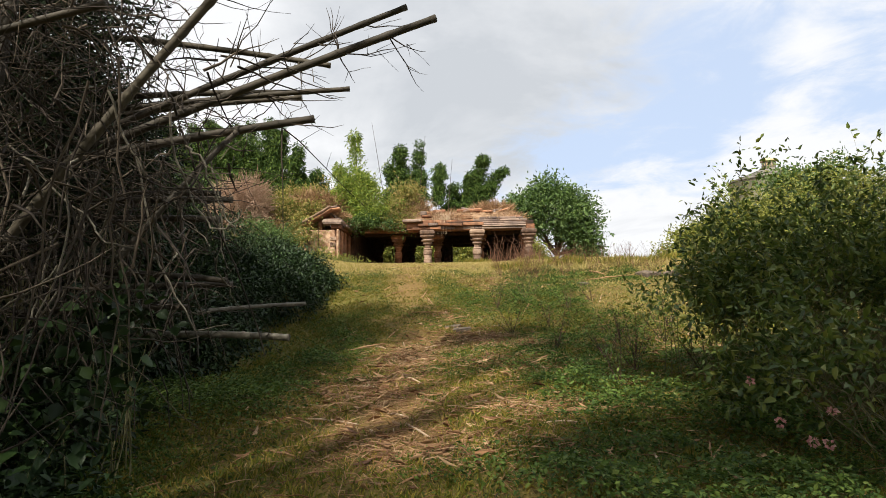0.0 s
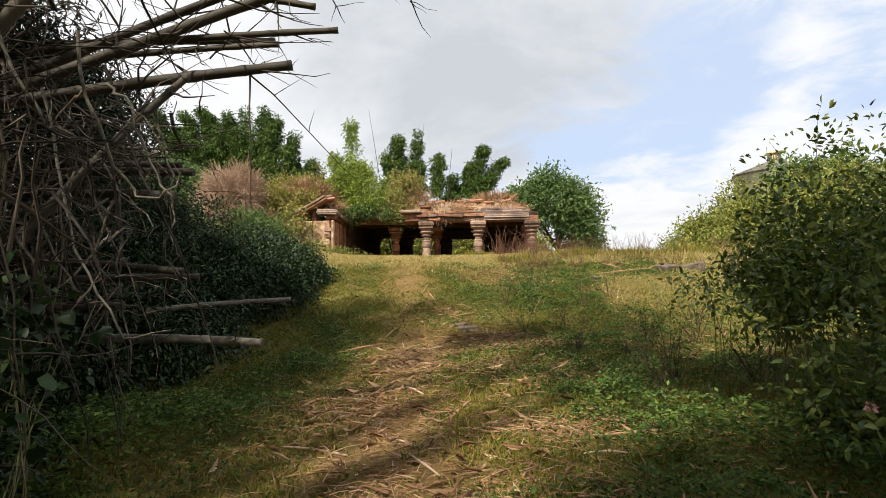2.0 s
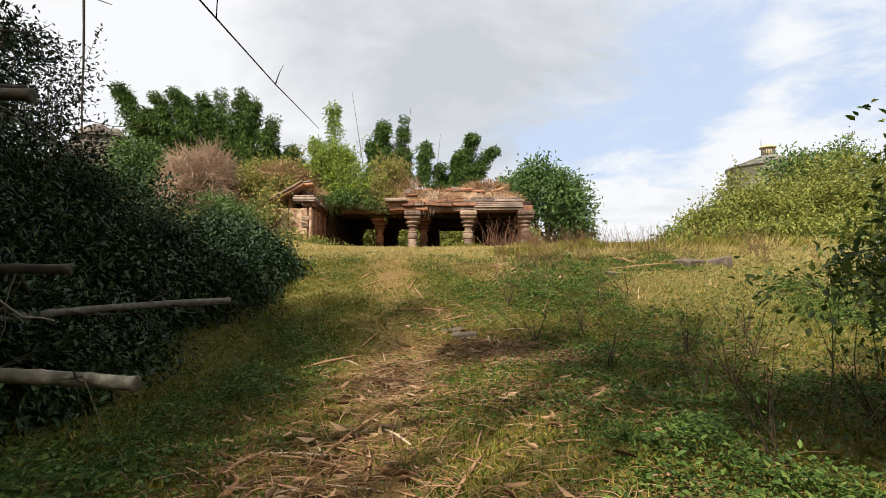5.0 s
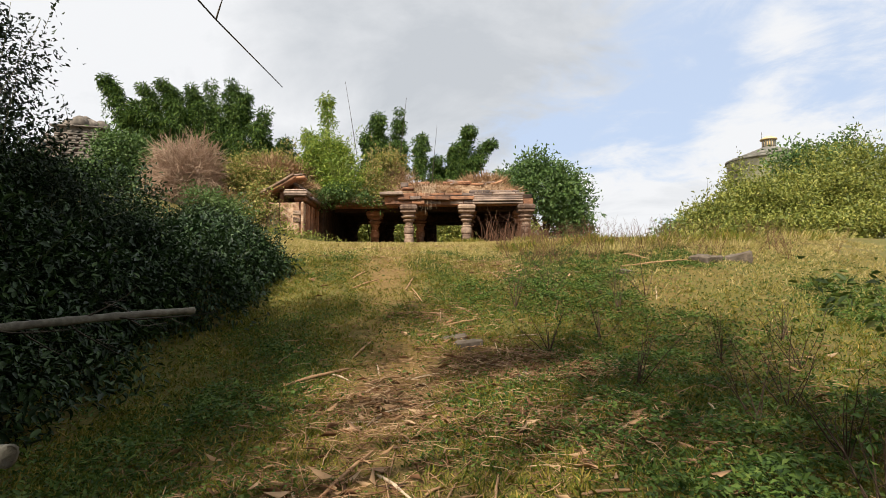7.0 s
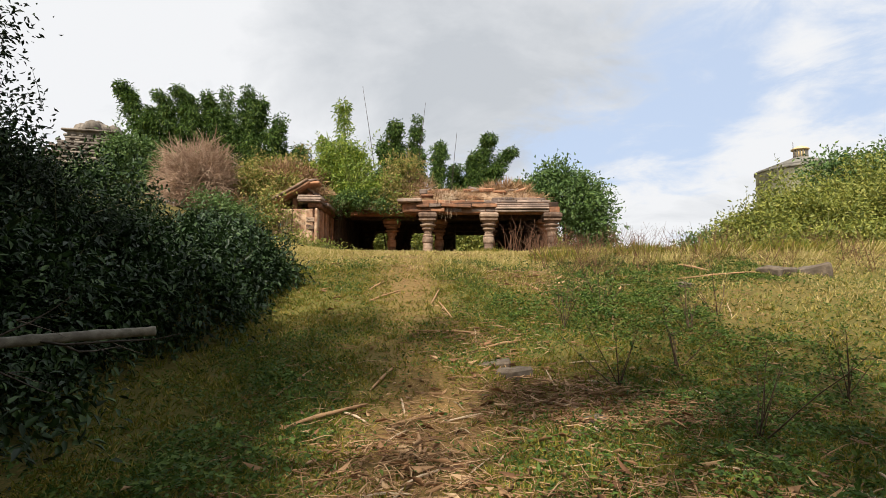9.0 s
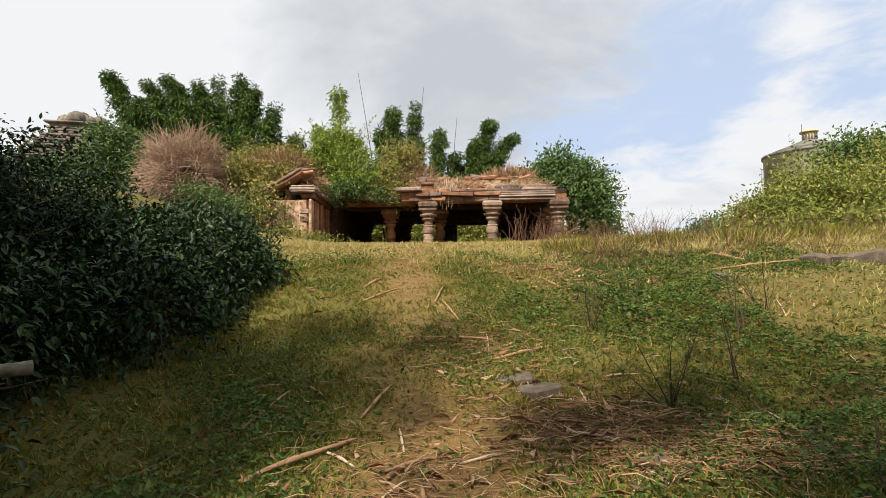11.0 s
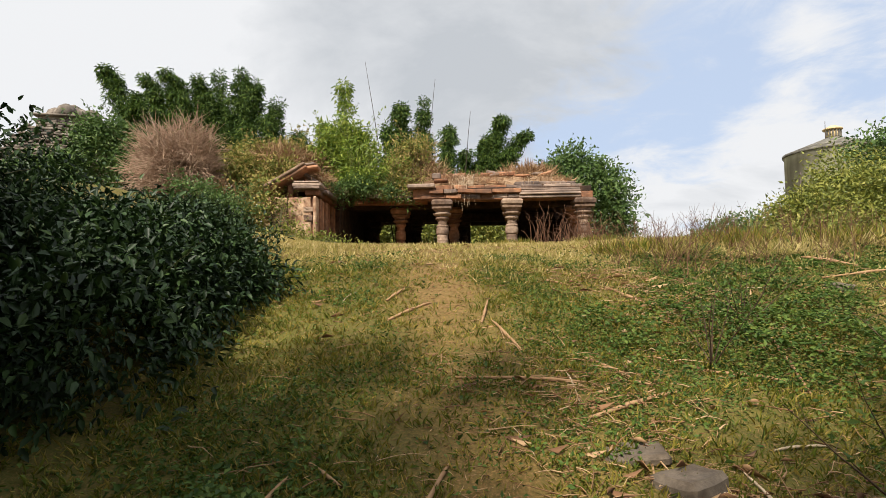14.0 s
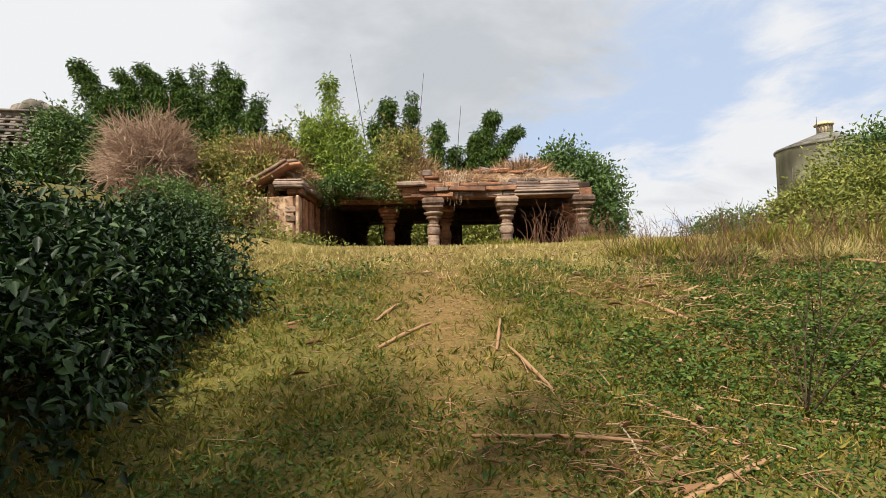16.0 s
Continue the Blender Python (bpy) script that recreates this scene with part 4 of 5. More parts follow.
def build_wing():
    """The projecting side shrine at the pavilion's end, with a gabled stone roof."""
    ob = thing("side_shrine", (-4.24, 23.8, FLOOR_Z - 0.05), "small sandstone side shrine with gabled slab roof", "ruin", turn=-2.0)

    def block(name, size, at, mat, rough=0.02, bevel=0.03, turn=(0, 0, 0), cuts=1, parent=ob):
        o = part(name, from_bm(name, stone_box(size, rough, bevel, len(bpy.data.objects) % 89, cuts), mat), parent)
        o.matrix_basis = pose(*at, *turn)
        return o

    block("rear_wall", (1.4, 0.3, 2.3), (-0.75, 3.2, 0), STONE_RED)
    block("front_wall", (1.5, 0.3, 1.78), (-0.77, 0.15, 0), PLASTER, 0.05, cuts=4)
    block("left_wall", (0.3, 3.4, 1.7), (-1.5, 1.9, 0), STONE_RED, cuts=2)
    block("inner_wall", (0.2, 2.8, 2.25), (-0.8, 1.8, 0), STONE_RED)
    block("right_wall", (0.25, 4.4, 1.9), (-0.08, 2.25, 0), STONE_RED, 0.03, cuts=3)
    for i, (y, w, d) in enumerate(((0.12, 0.34, 0.1), (0.55, 0.2, 0.13), (0.95, 0.26, 0.1), (1.4, 0.2, 0.14), (1.85, 0.28, 0.1), (2.35, 0.22, 0.14), (2.9, 0.4, 0.12))):
        block("pilaster", (d, w, 1.8), (0.06 + d / 2, y, 0), STONE_RED if i else PLASTER, 0.02, 0.025, cuts=2)
    for z in (0.12, 1.02, 1.3):
        block("quoin", (0.3, 0.3, 0.17), (-0.1, 0.12, z), STONE_PILLAR, 0.03, 0.015)
    block("base_course", (1.75, 3.6, 0.14), (-0.7, 1.75, -0.04), STONE_RED, cuts=2)
    block("architrave", (0.45, 3.5, 0.18), (0.02, 1.7, 1.84), STONE_RED, cuts=2)
    for i, (w, z, hh, mat) in enumerate(((0.86, 2.02, 0.08, STONE_CAP), (0.92, 2.1, 0.12, STONE_CAP), (0.8, 2.22, 0.06, STONE_CAP))):
        block("cap_slab", (w, 0.6, hh), (-0.12, 0.1, z), mat, 0.02, cuts=1)
    for y in (0.75, 1.35, 1.95, 2.6):
        block("eave_slab", (0.7, 0.56, 0.12), (0.1, y, 2.02), STONE_CAP, 0.03, turn=(0, 14, rng.normal() * 2))
        block("roof_slab", (0.75, 0.56, 0.1), (-0.05, y, 2.25), STONE_RED, 0.03, turn=(0, 26, rng.normal() * 2))
        block("roof_slab", (0.6, 0.56, 0.1), (-0.2, y, 2.48), STONE_CAP, 0.03, turn=(0, 32, rng.normal() * 2))
    for i in range(4):
        block("gable_slab", (1.55, 0.62, 0.11), (-0.82, 0.3 + i * 0.64, 2.36), STONE_RED, 0.02, turn=(0, -30, rng.normal()), cuts=2)
    block("gable_rim", (1.5, 0.22, 0.09), (-0.86, 0.05, 2.47), STONE_PILLAR, 0.02, turn=(0, -30, 0), cuts=2)
    block("ridge_stone", (0.62, 0.7, 0.1), (-0.15, 0.45, 2.72), STONE_RED, 0.03, turn=(0, -8, 4))
    block("ridge_stone", (0.55, 0.6, 0.09), (-0.2, 0.45, 2.83), STONE_CAP, 0.03, turn=(0, -4, -5))
    for x in (-1.25, -0.75):
        line = bend((x, -0.06, 0), (x - 0.02, -0.04, 1.85), 0, 0.02, 8)
        part("dry_creeper", tubes_mesh("dry_creeper", [tube(line, 0.025, 0.014, 6)], BARK), ob)


ROOF_EARTH = material("dry_roof_earth", [(0.16, 0.1, 0.06), (0.28, 0.18, 0.11), (0.4, 0.28, 0.18)], 0.95, 4, 0.8)


def dry_tuft(name, label, blobs, n, length, mat=LEAF_DRY, ratio=0.04, category="dry grass", droop=0.35, outward=0.6):
    """Dry grass: long thin bent blades over the blobs."""
    b = np.array(blobs, float)
    at = np.array([b[0, 0], b[0, 1], b[0, 2] - b[0, 5]])
    k = rng.choice(len(b), n, p=b[:, 3] * b[:, 4] / (b[:, 3] * b[:, 4]).sum())
    d = unit(rng.normal(size=(n, 3)))
    d[:, 2] = np.abs(d[:, 2])
    p = b[k, :3] + d * b[k, 3:] * rng.uniform(0.3, 1.0, n)[:, None]
    along = d * outward + rng.normal(size=(n, 3)) * 0.45 + [0, 0, 0.6 - droop * 1.5]
    ob = new(name, leaf_mesh(name, mat, p - at, along, length, ratio, 0.06, 0.5))
    ob.location = at
    return tagged(ob, label, category, kind="stuff")


def build_tower():
    """The round water tank."""
    cx, cy, r = 31.8, 46.5, 3.3
    z0 = float(height(cx, cy)) - 0.2
    ob = thing("water_tower", (cx, cy, z0), "round stained concrete water tank with ochre cupola", "water tower")
    top = 11.45 - z0
    part("tank", from_bm("tank", lathe([(r * 0.96, 0), (r * 0.96, 1.0), (r, 1.2), (r, top - 0.25), (r * 1.02, top - 0.2)], 48), CONCRETE, True), ob)
    part("rim", from_bm("rim", lathe([(r * 1.03, top - 0.2), (r * 1.04, top - 0.16), (r * 1.04, top), (r * 0.98, top + 0.06)], 48), CONCRETE_DARK, True), ob)
    part("roof_cone", from_bm("roof_cone", lathe([(r * 1.0, top + 0.04), (r * 0.55, top + 0.62), (0.55, top + 1.12)], 48), CONCRETE_DARK, True), ob)
    part("cupola", from_bm("cupola", lathe([(0.5, top + 1.05), (0.5, top + 1.75), (0.46, top + 1.76)], 20), CUPOLA_PAINT, True), ob)
    part("cupola_cap", from_bm("cupola_cap", lathe([(0.66, top + 1.75), (0.68, top + 1.83), (0.6, top + 1.9), (0.2, top + 2.1)], 20), CUPOLA_PAINT, True), ob)
    for i in range(7):
        a = math.radians(190 + i * 22)
        part("pier", from_bm("pier", stone_box((0.14, 0.1, 0.55), 0.005, 0.01, i), CONCRETE_DARK), ob).matrix_basis = pose(0.51 * math.cos(a), 0.51 * math.sin(a), top + 1.15, 0, 0, math.degrees(a))
    pipe = [tube(bend((-r - 0.75, -1.4, 0.5), (-r * 0.98, -0.6, top - 1.7), 0, 0, 5), 0.07, 0.07, 8), tube(bend((-r - 0.3, -1.2, 0.5), (-r * 0.96, -0.9, top - 2.6), 0, 0, 5), 0.05, 0.05, 8)]
    part("pipe", tubes_mesh("pipe", pipe, IRON), ob)
    part("lightning_rod", tubes_mesh("lightning_rod", [tube(bend((-0.75, -0.2, top + 0.8), (-0.75, -0.2, top + 2.4), 0, 0, 3), 0.03, 0.02, 5)], IRON), ob)


TIER_BLOCK = from_bm("tier_ornament", stone_box((0.24, 0.18, 0.13), 0.012, 0.03, 3), TOWER_STONE)


def build_shrine_tower():
    """The stepped stone spire, far behind the bank."""
    cx, cy = -16.4, 30.8
    z0 = float(height(cx, cy)) - 0.2
    ob = thing("shrine_tower", (cx, cy, z0), "stepped grey stone temple spire with domed top", "temple tower")
    ob.matrix_world = pose(cx, cy, z0 - 0.45, 0, 0, 12) @ Matrix.Scale(0.853, 4)

    def slab(name, half, z, hh, mat=TOWER_STONE, bev=0.04):
        o = part(name, from_bm(name, stone_box((half * 2, half * 2, hh), 0.04, bev, int(z * 10), 1), mat), ob)
        o.matrix_basis = pose(0, 0, z)
        return o

    slab("body", 5.1, 0, 5.55 - z0)
    n = 14
    for i in range(n):
        z = 5.5 - z0 + i * 0.325
        half = 1.3 + (n - 1 - i) * 0.22 + rng.normal() * 0.035
        slab("tier", half, z, 0.13)
        slab("recess", half - 0.42, z + 0.13, 0.17, STONE_CAP, 0.02)
        for side in (0, 3):
            count = 3 + (n - i) // 3
            for k in range(-count, count + 1):
                o = part("tier_ornament", TIER_BLOCK, ob)
                o.matrix_basis = Matrix.Rotation(side * math.pi / 2, 4, "Z") @ pose(k * half * 0.94 / count, -half + 0.09, z + 0.13)
    zt = 10.2 - z0
    slab("neck", 1.15, zt - 0.35, 0.4)
    slab("cornice", 1.35, zt - 0.02, 0.1)
    part("dome", from_bm("dome", lathe([(0.86, zt + 0.08), (0.95, zt + 0.3), (0.84, zt + 0.55), (0.5, zt + 0.72), (0.3, zt + 0.76)], 24), TOWER_STONE, True), ob)
    for side in range(4):
        o = part("dormer", from_bm("dormer", lathe([(0.42, 0), (0.5, 0.1), (0.36, 0.5), (0.12, 0.66)], 14), TOWER_STONE, True), ob)
        o.matrix_basis = Matrix.Rotation(side * math.pi / 2, 4, "Z") @ pose(0, -0.82, zt + 0.08)
    part("finial", from_bm("finial", lathe([(0.28, zt + 0.74), (0.33, zt + 0.8), (0.17, zt + 0.9), (0.05, zt + 0.97)], 16), TOWER_STONE, True), ob)


def build_rocks():
    for name, at, size, turn, label in (
        ("path_stone", (0.6, 9.72), (0.3, 0.24, 0.18), 24, "worn flat grey stone half sunk in the trail"), ("path_stone", (0.45, 9.99), (0.34, 0.22, 0.07), -8, "flat grey stone under dry straw"),
        ("boulder", (5.6, 13.05), (0.5, 0.42, 0.24), 26, "pale grey boulder among dry weeds"), ("boulder", (6.3, 13.15), (0.46, 0.4, 0.26), -34, "pale grey boulder among dry weeds"),
        ("boulder", (3.8, 12.6), (0.28, 0.22, 0.14), 15, "small pale boulder among dry weeds"), ("flat_stone", (1.0, 8.62), (0.22, 0.14, 0.07), 30, "small reddish stone beside straw"),
    ):
        o = new(name, from_bm(name, stone_box(size, 0.26 * min(size[2], 0.3), 0.03, len(label) + int(at[0] * 10), 3), ROCK, False))
        o.matrix_world = pose(at[0], at[1], float(height(*at)) - size[2] * 0.55, 3, -4, turn)
        tagged(o, label, "stone", "stones on the slope")


def weed_stand(name, label, spots, tall, mat=WEED, leaves=None, per=5):
    """Bare upright weed stalks: a plant for each spot."""
    for x, y in spots:
        at = np.array([x, y, float(height(x, y)) - 0.02])
        ob = thing(name, at, label, "weed", "dry weeds on the crest" if mat is WEED else "saplings on the slope")
        t, tips = [], []
        for _ in range(per):
            top = np.array([rng.normal() * 0.34 * tall, rng.normal() * 0.34 * tall, tall * rng.uniform(0.55, 1.05)])
            line = bend((rng.normal() * 0.02, rng.normal() * 0.02, 0), top, 0, 0.06, 6)
            t.append(tube(line, 0.0045 if mat is WEED else 0.0065, 0.0015, 4))
            for j in range(2, 5):
                e = line[j] + unit(rng.normal(size=3) * [1, 1, 0.4] + [0, 0, 0.9]) * tall * rng.uniform(0.12, 0.3)
                t.append(tube(bend(line[j], e, 0, 0.05, 4), 0.0026, 0.001, 3))
                tips.append(e)
        part("stalk_tuft", tubes_mesh("stalks", t, mat), ob, kind="stuff")
        if leaves:
            q = np.repeat(np.array(tips), 2, 0) + rng.normal(size=(len(tips) * 2, 3)) * 0.03
            part("foliage", leaf_mesh("foliage", leaves, q, rng.normal(size=q.shape), 0.045, 0.5), ob)


# ---- setting it all out ----
build_pavilion()
build_wing()
build_tower()
build_shrine_tower()
build_rocks()
build_heap()

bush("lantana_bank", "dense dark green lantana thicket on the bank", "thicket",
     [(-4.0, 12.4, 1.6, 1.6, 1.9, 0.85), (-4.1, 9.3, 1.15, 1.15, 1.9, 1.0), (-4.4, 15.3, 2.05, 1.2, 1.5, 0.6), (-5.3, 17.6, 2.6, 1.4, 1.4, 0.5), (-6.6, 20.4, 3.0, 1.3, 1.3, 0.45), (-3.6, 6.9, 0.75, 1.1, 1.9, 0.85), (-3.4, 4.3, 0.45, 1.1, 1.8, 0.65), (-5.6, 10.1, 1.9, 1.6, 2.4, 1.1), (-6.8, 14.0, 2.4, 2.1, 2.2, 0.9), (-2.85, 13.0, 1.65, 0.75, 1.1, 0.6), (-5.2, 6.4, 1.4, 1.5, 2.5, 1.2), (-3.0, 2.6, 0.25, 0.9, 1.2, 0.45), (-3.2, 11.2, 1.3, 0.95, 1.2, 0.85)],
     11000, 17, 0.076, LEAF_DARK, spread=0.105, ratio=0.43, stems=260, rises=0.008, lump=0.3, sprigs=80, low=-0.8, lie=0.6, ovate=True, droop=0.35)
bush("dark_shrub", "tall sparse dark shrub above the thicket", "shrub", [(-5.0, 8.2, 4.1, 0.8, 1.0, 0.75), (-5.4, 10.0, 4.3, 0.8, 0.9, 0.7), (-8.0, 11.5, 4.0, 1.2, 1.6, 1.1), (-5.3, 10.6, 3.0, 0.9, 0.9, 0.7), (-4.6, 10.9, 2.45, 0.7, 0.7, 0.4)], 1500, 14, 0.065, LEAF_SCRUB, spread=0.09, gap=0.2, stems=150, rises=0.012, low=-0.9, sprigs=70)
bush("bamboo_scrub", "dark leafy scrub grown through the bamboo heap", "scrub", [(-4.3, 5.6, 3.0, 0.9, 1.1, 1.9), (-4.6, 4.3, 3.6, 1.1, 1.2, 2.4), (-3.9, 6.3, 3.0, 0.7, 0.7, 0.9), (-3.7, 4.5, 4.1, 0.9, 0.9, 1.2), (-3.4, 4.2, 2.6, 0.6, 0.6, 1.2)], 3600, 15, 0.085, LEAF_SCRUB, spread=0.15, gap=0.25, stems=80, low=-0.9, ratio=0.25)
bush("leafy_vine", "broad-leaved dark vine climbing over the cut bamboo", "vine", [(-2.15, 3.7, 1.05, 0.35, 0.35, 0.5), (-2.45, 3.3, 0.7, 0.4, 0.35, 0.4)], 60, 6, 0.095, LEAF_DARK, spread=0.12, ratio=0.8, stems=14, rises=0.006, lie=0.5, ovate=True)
bush("flowering_shrub", "leafy green lantana shrub with pink flowers", "shrub",
     [(4.35, 5.0, 1.35, 1.45, 1.4, 0.9), (3.55, 5.9, 1.15, 0.85, 0.85, 0.7), (5.2, 6.4, 1.5, 1.5, 1.3, 1.1), (3.5, 3.9, 0.85, 0.85, 0.85, 0.5), (3.1, 6.3, 1.45, 0.6, 0.6, 0.4), (2.95, 4.7, 0.55, 0.5, 0.6, 0.35)],
     1900, 12, 0.072, LEAF_NEAR, spread=0.11, ratio=0.45, lie=0.4, ovate=True, stems=420, rises=0.007, lump=0.45, sprigs=240, fill=(0.45, 1.08), low=-0.3, gap=0.45, flowers=[(2.5, 3.75, 0.52), (2.62, 3.6, 0.42), (2.75, 3.62, 0.4), (2.85, 3.7, 0.6), (2.42, 3.95, 0.78)])
bush("yellow_green_thicket", "sunlit yellow-green shrub thicket on the crest", "thicket",
     [(14.5, 27.0, 3.7, 1.6, 1.8, 1.05), (17.4, 27.5, 4.1, 2.5, 2.2, 1.75), (20.6, 28.0, 4.4, 3.0, 2.5, 2.3), (24.5, 29.0, 4.4, 4.0, 3.0, 2.8), (13.0, 24.5, 3.0, 1.6, 1.2, 0.7), (15.8, 23.5, 3.0, 2.4, 1.3, 0.9), (20, 23.5, 3.2, 3, 1.5, 1.1)],
     5200, 14, 0.17, LEAF_BUSH, spread=0.22, ratio=0.42, stems=120, rises=0.025, lump=0.28, sprigs=70)
bush("roof_shrub", "bright green shrub growing on the ruin's roof", "shrub", [(-3.5, 26.6, 6.1, 0.95, 0.8, 1.0), (-3.0, 26.0, 5.3, 1.15, 0.7, 0.6), (-3.9, 26.8, 7.1, 0.45, 0.45, 0.6), (-3.1, 26.8, 6.9, 0.4, 0.4, 0.5), (-4.4, 26.9, 6.4, 0.5, 0.5, 0.55)], 900, 13, 0.15, LEAF_BRIGHT, spread=0.13, stems=60, rises=0.018, root_z=4.9, lump=0.5, sprigs=120, ratio=0.34, gap=0.5, lie=0.4)
bush("creeper", "dark green creeper hanging over the eave", "creeper", [(-2.5, 25.6, 4.75, 1.0, 0.4, 0.5), (-3.3, 25.4, 4.9, 0.6, 0.4, 0.45)], 300, 12, 0.12, LEAF_TREE, spread=0.13, gap=0.3, stems=30, root_z=4.7, lump=0.4, lie=0.5)
bush("creeper", "yellowing creeper trailing over the eave", "creeper", [(-1.5, 26.6, 5.6, 0.75, 0.6, 0.75), (-1.7, 26.0, 4.9, 0.7, 0.5, 0.5), (-1.0, 26.9, 6.4, 0.7, 0.5, 0.75)], 420, 12, 0.11, LEAF_MIX, spread=0.16, gap=0.35, stems=110, root_z=4.9, lump=0.4, sprigs=90, stem=RED_TWIG, rises=0.014)
bush("lantana_bank", "dark green scrub over the mound", "thicket", [(-10.8, 21.0, 3.5, 1.8, 1.5, 0.6), (-8.3, 19.3, 3.0, 1.8, 1.4, 0.5), (-13.5, 23.5, 4.1, 2.0, 1.6, 0.8), (-7.0, 22.6, 3.7, 1.0, 0.9, 0.7)], 1500, 14, 0.11, LEAF_TREE, spread=0.13, stems=60, gap=0.3, lump=0.35, sprigs=80)
bush("creeper", "sparse creeper over the shrine's front wall", "creeper", [(-5.15, 23.55, 3.9, 0.6, 0.14, 0.55)], 26, 10, 0.09, LEAF_BUSH, spread=0.13, stems=14, fill=(0.2, 1.0))
bush("weed_clump", "green weeds at the foot of the shrine", "weeds", [(-5.0, 22.7, 2.85, 1.0, 0.5, 0.4), (-3.6, 22.4, 2.75, 0.8, 0.4, 0.2)], 170, 12, 0.09, LEAF_BUSH, spread=0.12, stems=20)
bush("shrub_by_spire", "green shrub in front of the stone spire", "shrub", [(-11.9, 25.8, 6.2, 1.1, 0.9, 1.3), (-10.6, 25.6, 5.5, 1.0, 0.9, 1.2), (-13.2, 25.6, 5.2, 1.3, 0.8, 0.9)], 1100, 14, 0.15, LEAF_TREE, spread=0.2, gap=0.15, stems=50)
bush("creeper", "green and yellow creeper over the shrine's flank", "creeper", [(-6.5, 24.6, 4.6, 0.9, 0.9, 1.2), (-5.6, 25.2, 5.3, 0.8, 0.8, 0.8), (-7.2, 25.5, 5.2, 1.1, 0.9, 1.3), (-6.2, 27, 6.1, 1.2, 0.9, 0.8), (-6.3, 23.7, 3.6, 0.75, 0.5, 0.9)], 1300, 13, 0.12, LEAF_MIX, spread=0.15, gap=0.4, stems=90, lump=0.4, sprigs=110, lie=0.3)
bush("shrub_behind_ruin", "green shrub seen through the ruin's openings", "shrub", [(-3.8, 35.2, 3.9, 1.7, 1.0, 1.7), (-0.9, 35.2, 3.9, 1.6, 1.0, 1.7), (2.2, 35.2, 3.7, 2.0, 1.0, 1.7), (6.0, 35.5, 3.6, 2.2, 1, 1.7)], 3400, 14, 0.2, LEAF_BUSH, spread=0.24, stems=30, low=-1.0)
tree("round_tree", "round dark green tree beyond the ruin", "tree", (12.6, 50.5), [(12.0, 50, 9.3, 3.4, 3, 3.0), (14.5, 50, 7.8, 2.4, 2.5, 2.6), (9.5, 50, 8.5, 2.4, 2.5, 2.2), (15, 50, 5.4, 1.8, 2, 1.5)], 900, 22, 0.34, LEAF_TREE, 0.35, spread=0.42)
tree("far_tree", "dark green tree crowns on the horizon", "tree", (34.0, 64), [(33.5, 64, 5.6, 3.4, 3, 2.3), (37.5, 64, 6, 3.5, 3, 2.6)], 300, 18, 0.4, LEAF_TREE, 0.3, spread=0.5)
tree("feathery_tree", "thin-leaved green tree beyond the thicket", "tree", (26.5, 35), [(26.0, 35, 8.5, 2.2, 2, 1.3), (29.0, 35.5, 8.9, 2.4, 2, 1.4)], 300, 16, 0.26, LEAF_TREE, 0.2, spread=0.35, gap=0.3)

bamboo("bamboo_clump", "dark green feathery bamboo clump", (-13.5, 42), [(-20.9, 40, 15.2, 5.5, 2.6), (-18.8, 40, 13.4, 5, 2.8), (-17.0, 40, 15.0, 5.5, 2.4), (-15.2, 40.5, 14.6, 5, 2.8), (-14.0, 41, 15.2, 5, 1.6), (-12.2, 40, 15.1, 5.5, 2.4), (-11.2, 40, 14.2, 5, 2.2), (-9.8, 40, 13.0, 5, 2.6), (-8.4, 40, 11.0, 4, 2.6), (-16, 41, 12.0, 5, 3.5), (-12.5, 41, 12.5, 5.5, 3.5), (-10, 41, 11, 4.5, 3.2), (-19.5, 41, 11.5, 4.5, 3), (-18.3, 40, 14.6, 4.5, 2.0), (-19.4, 40.5, 13.2, 4, 2.4), (-16.2, 40, 14.4, 4, 2.0), (-14.6, 40, 13.6, 5, 2.6), (-13.2, 40.5, 13.4, 5, 2.6), (-17.6, 41, 12.4, 5, 3.4), (-8.0, 40.5, 10.2, 3.5, 2.2), (-7.4, 40.5, 9.2, 3, 2.0)], LEAF_BAMBOO, per=440, size=0.21)
bamboo("bamboo_clump", "young bright bamboo rising above the roof", (-4.6, 35), [(-5.1, 36, 12.8, 4.5, 0.8), (-6.2, 35.5, 10.4, 3.2, 1.2), (-4.5, 35.5, 10.2, 3.4, 1.4), (-5.5, 35.5, 9.6, 3.0, 1.5), (-3.8, 35.5, 9.0, 3.0, 1.4)], LEAF_BRIGHT, size=0.18, per=620)
bamboo("bamboo_clump", "dark green feathery bamboo clump", (-1.2, 41), [(-2.1, 40, 12.8, 4.4, 2.4), (-0.6, 40, 13.2, 4.2, 0.9), (-2.9, 40, 11.6, 3.6, 1.8), (1.2, 40, 11.7, 3.5, 1.3), (-0.5, 40, 10.8, 4, 2.4)], LEAF_BAMBOO, per=850, size=0.19)
bamboo("bamboo_clump", "dark green bamboo clump leaning over the roof", (2.2, 41), [(4.5, 40, 12.0, 5, 1.7), (6.2, 40, 11.0, 5.4, 1.3), (3.4, 40, 10.6, 4, 2.2), (5.0, 40, 9.8, 4, 1.9), (2.0, 40, 9.8, 3.5, 2.4)], LEAF_BAMBOO, gather=0.85, per=850, size=0.19)
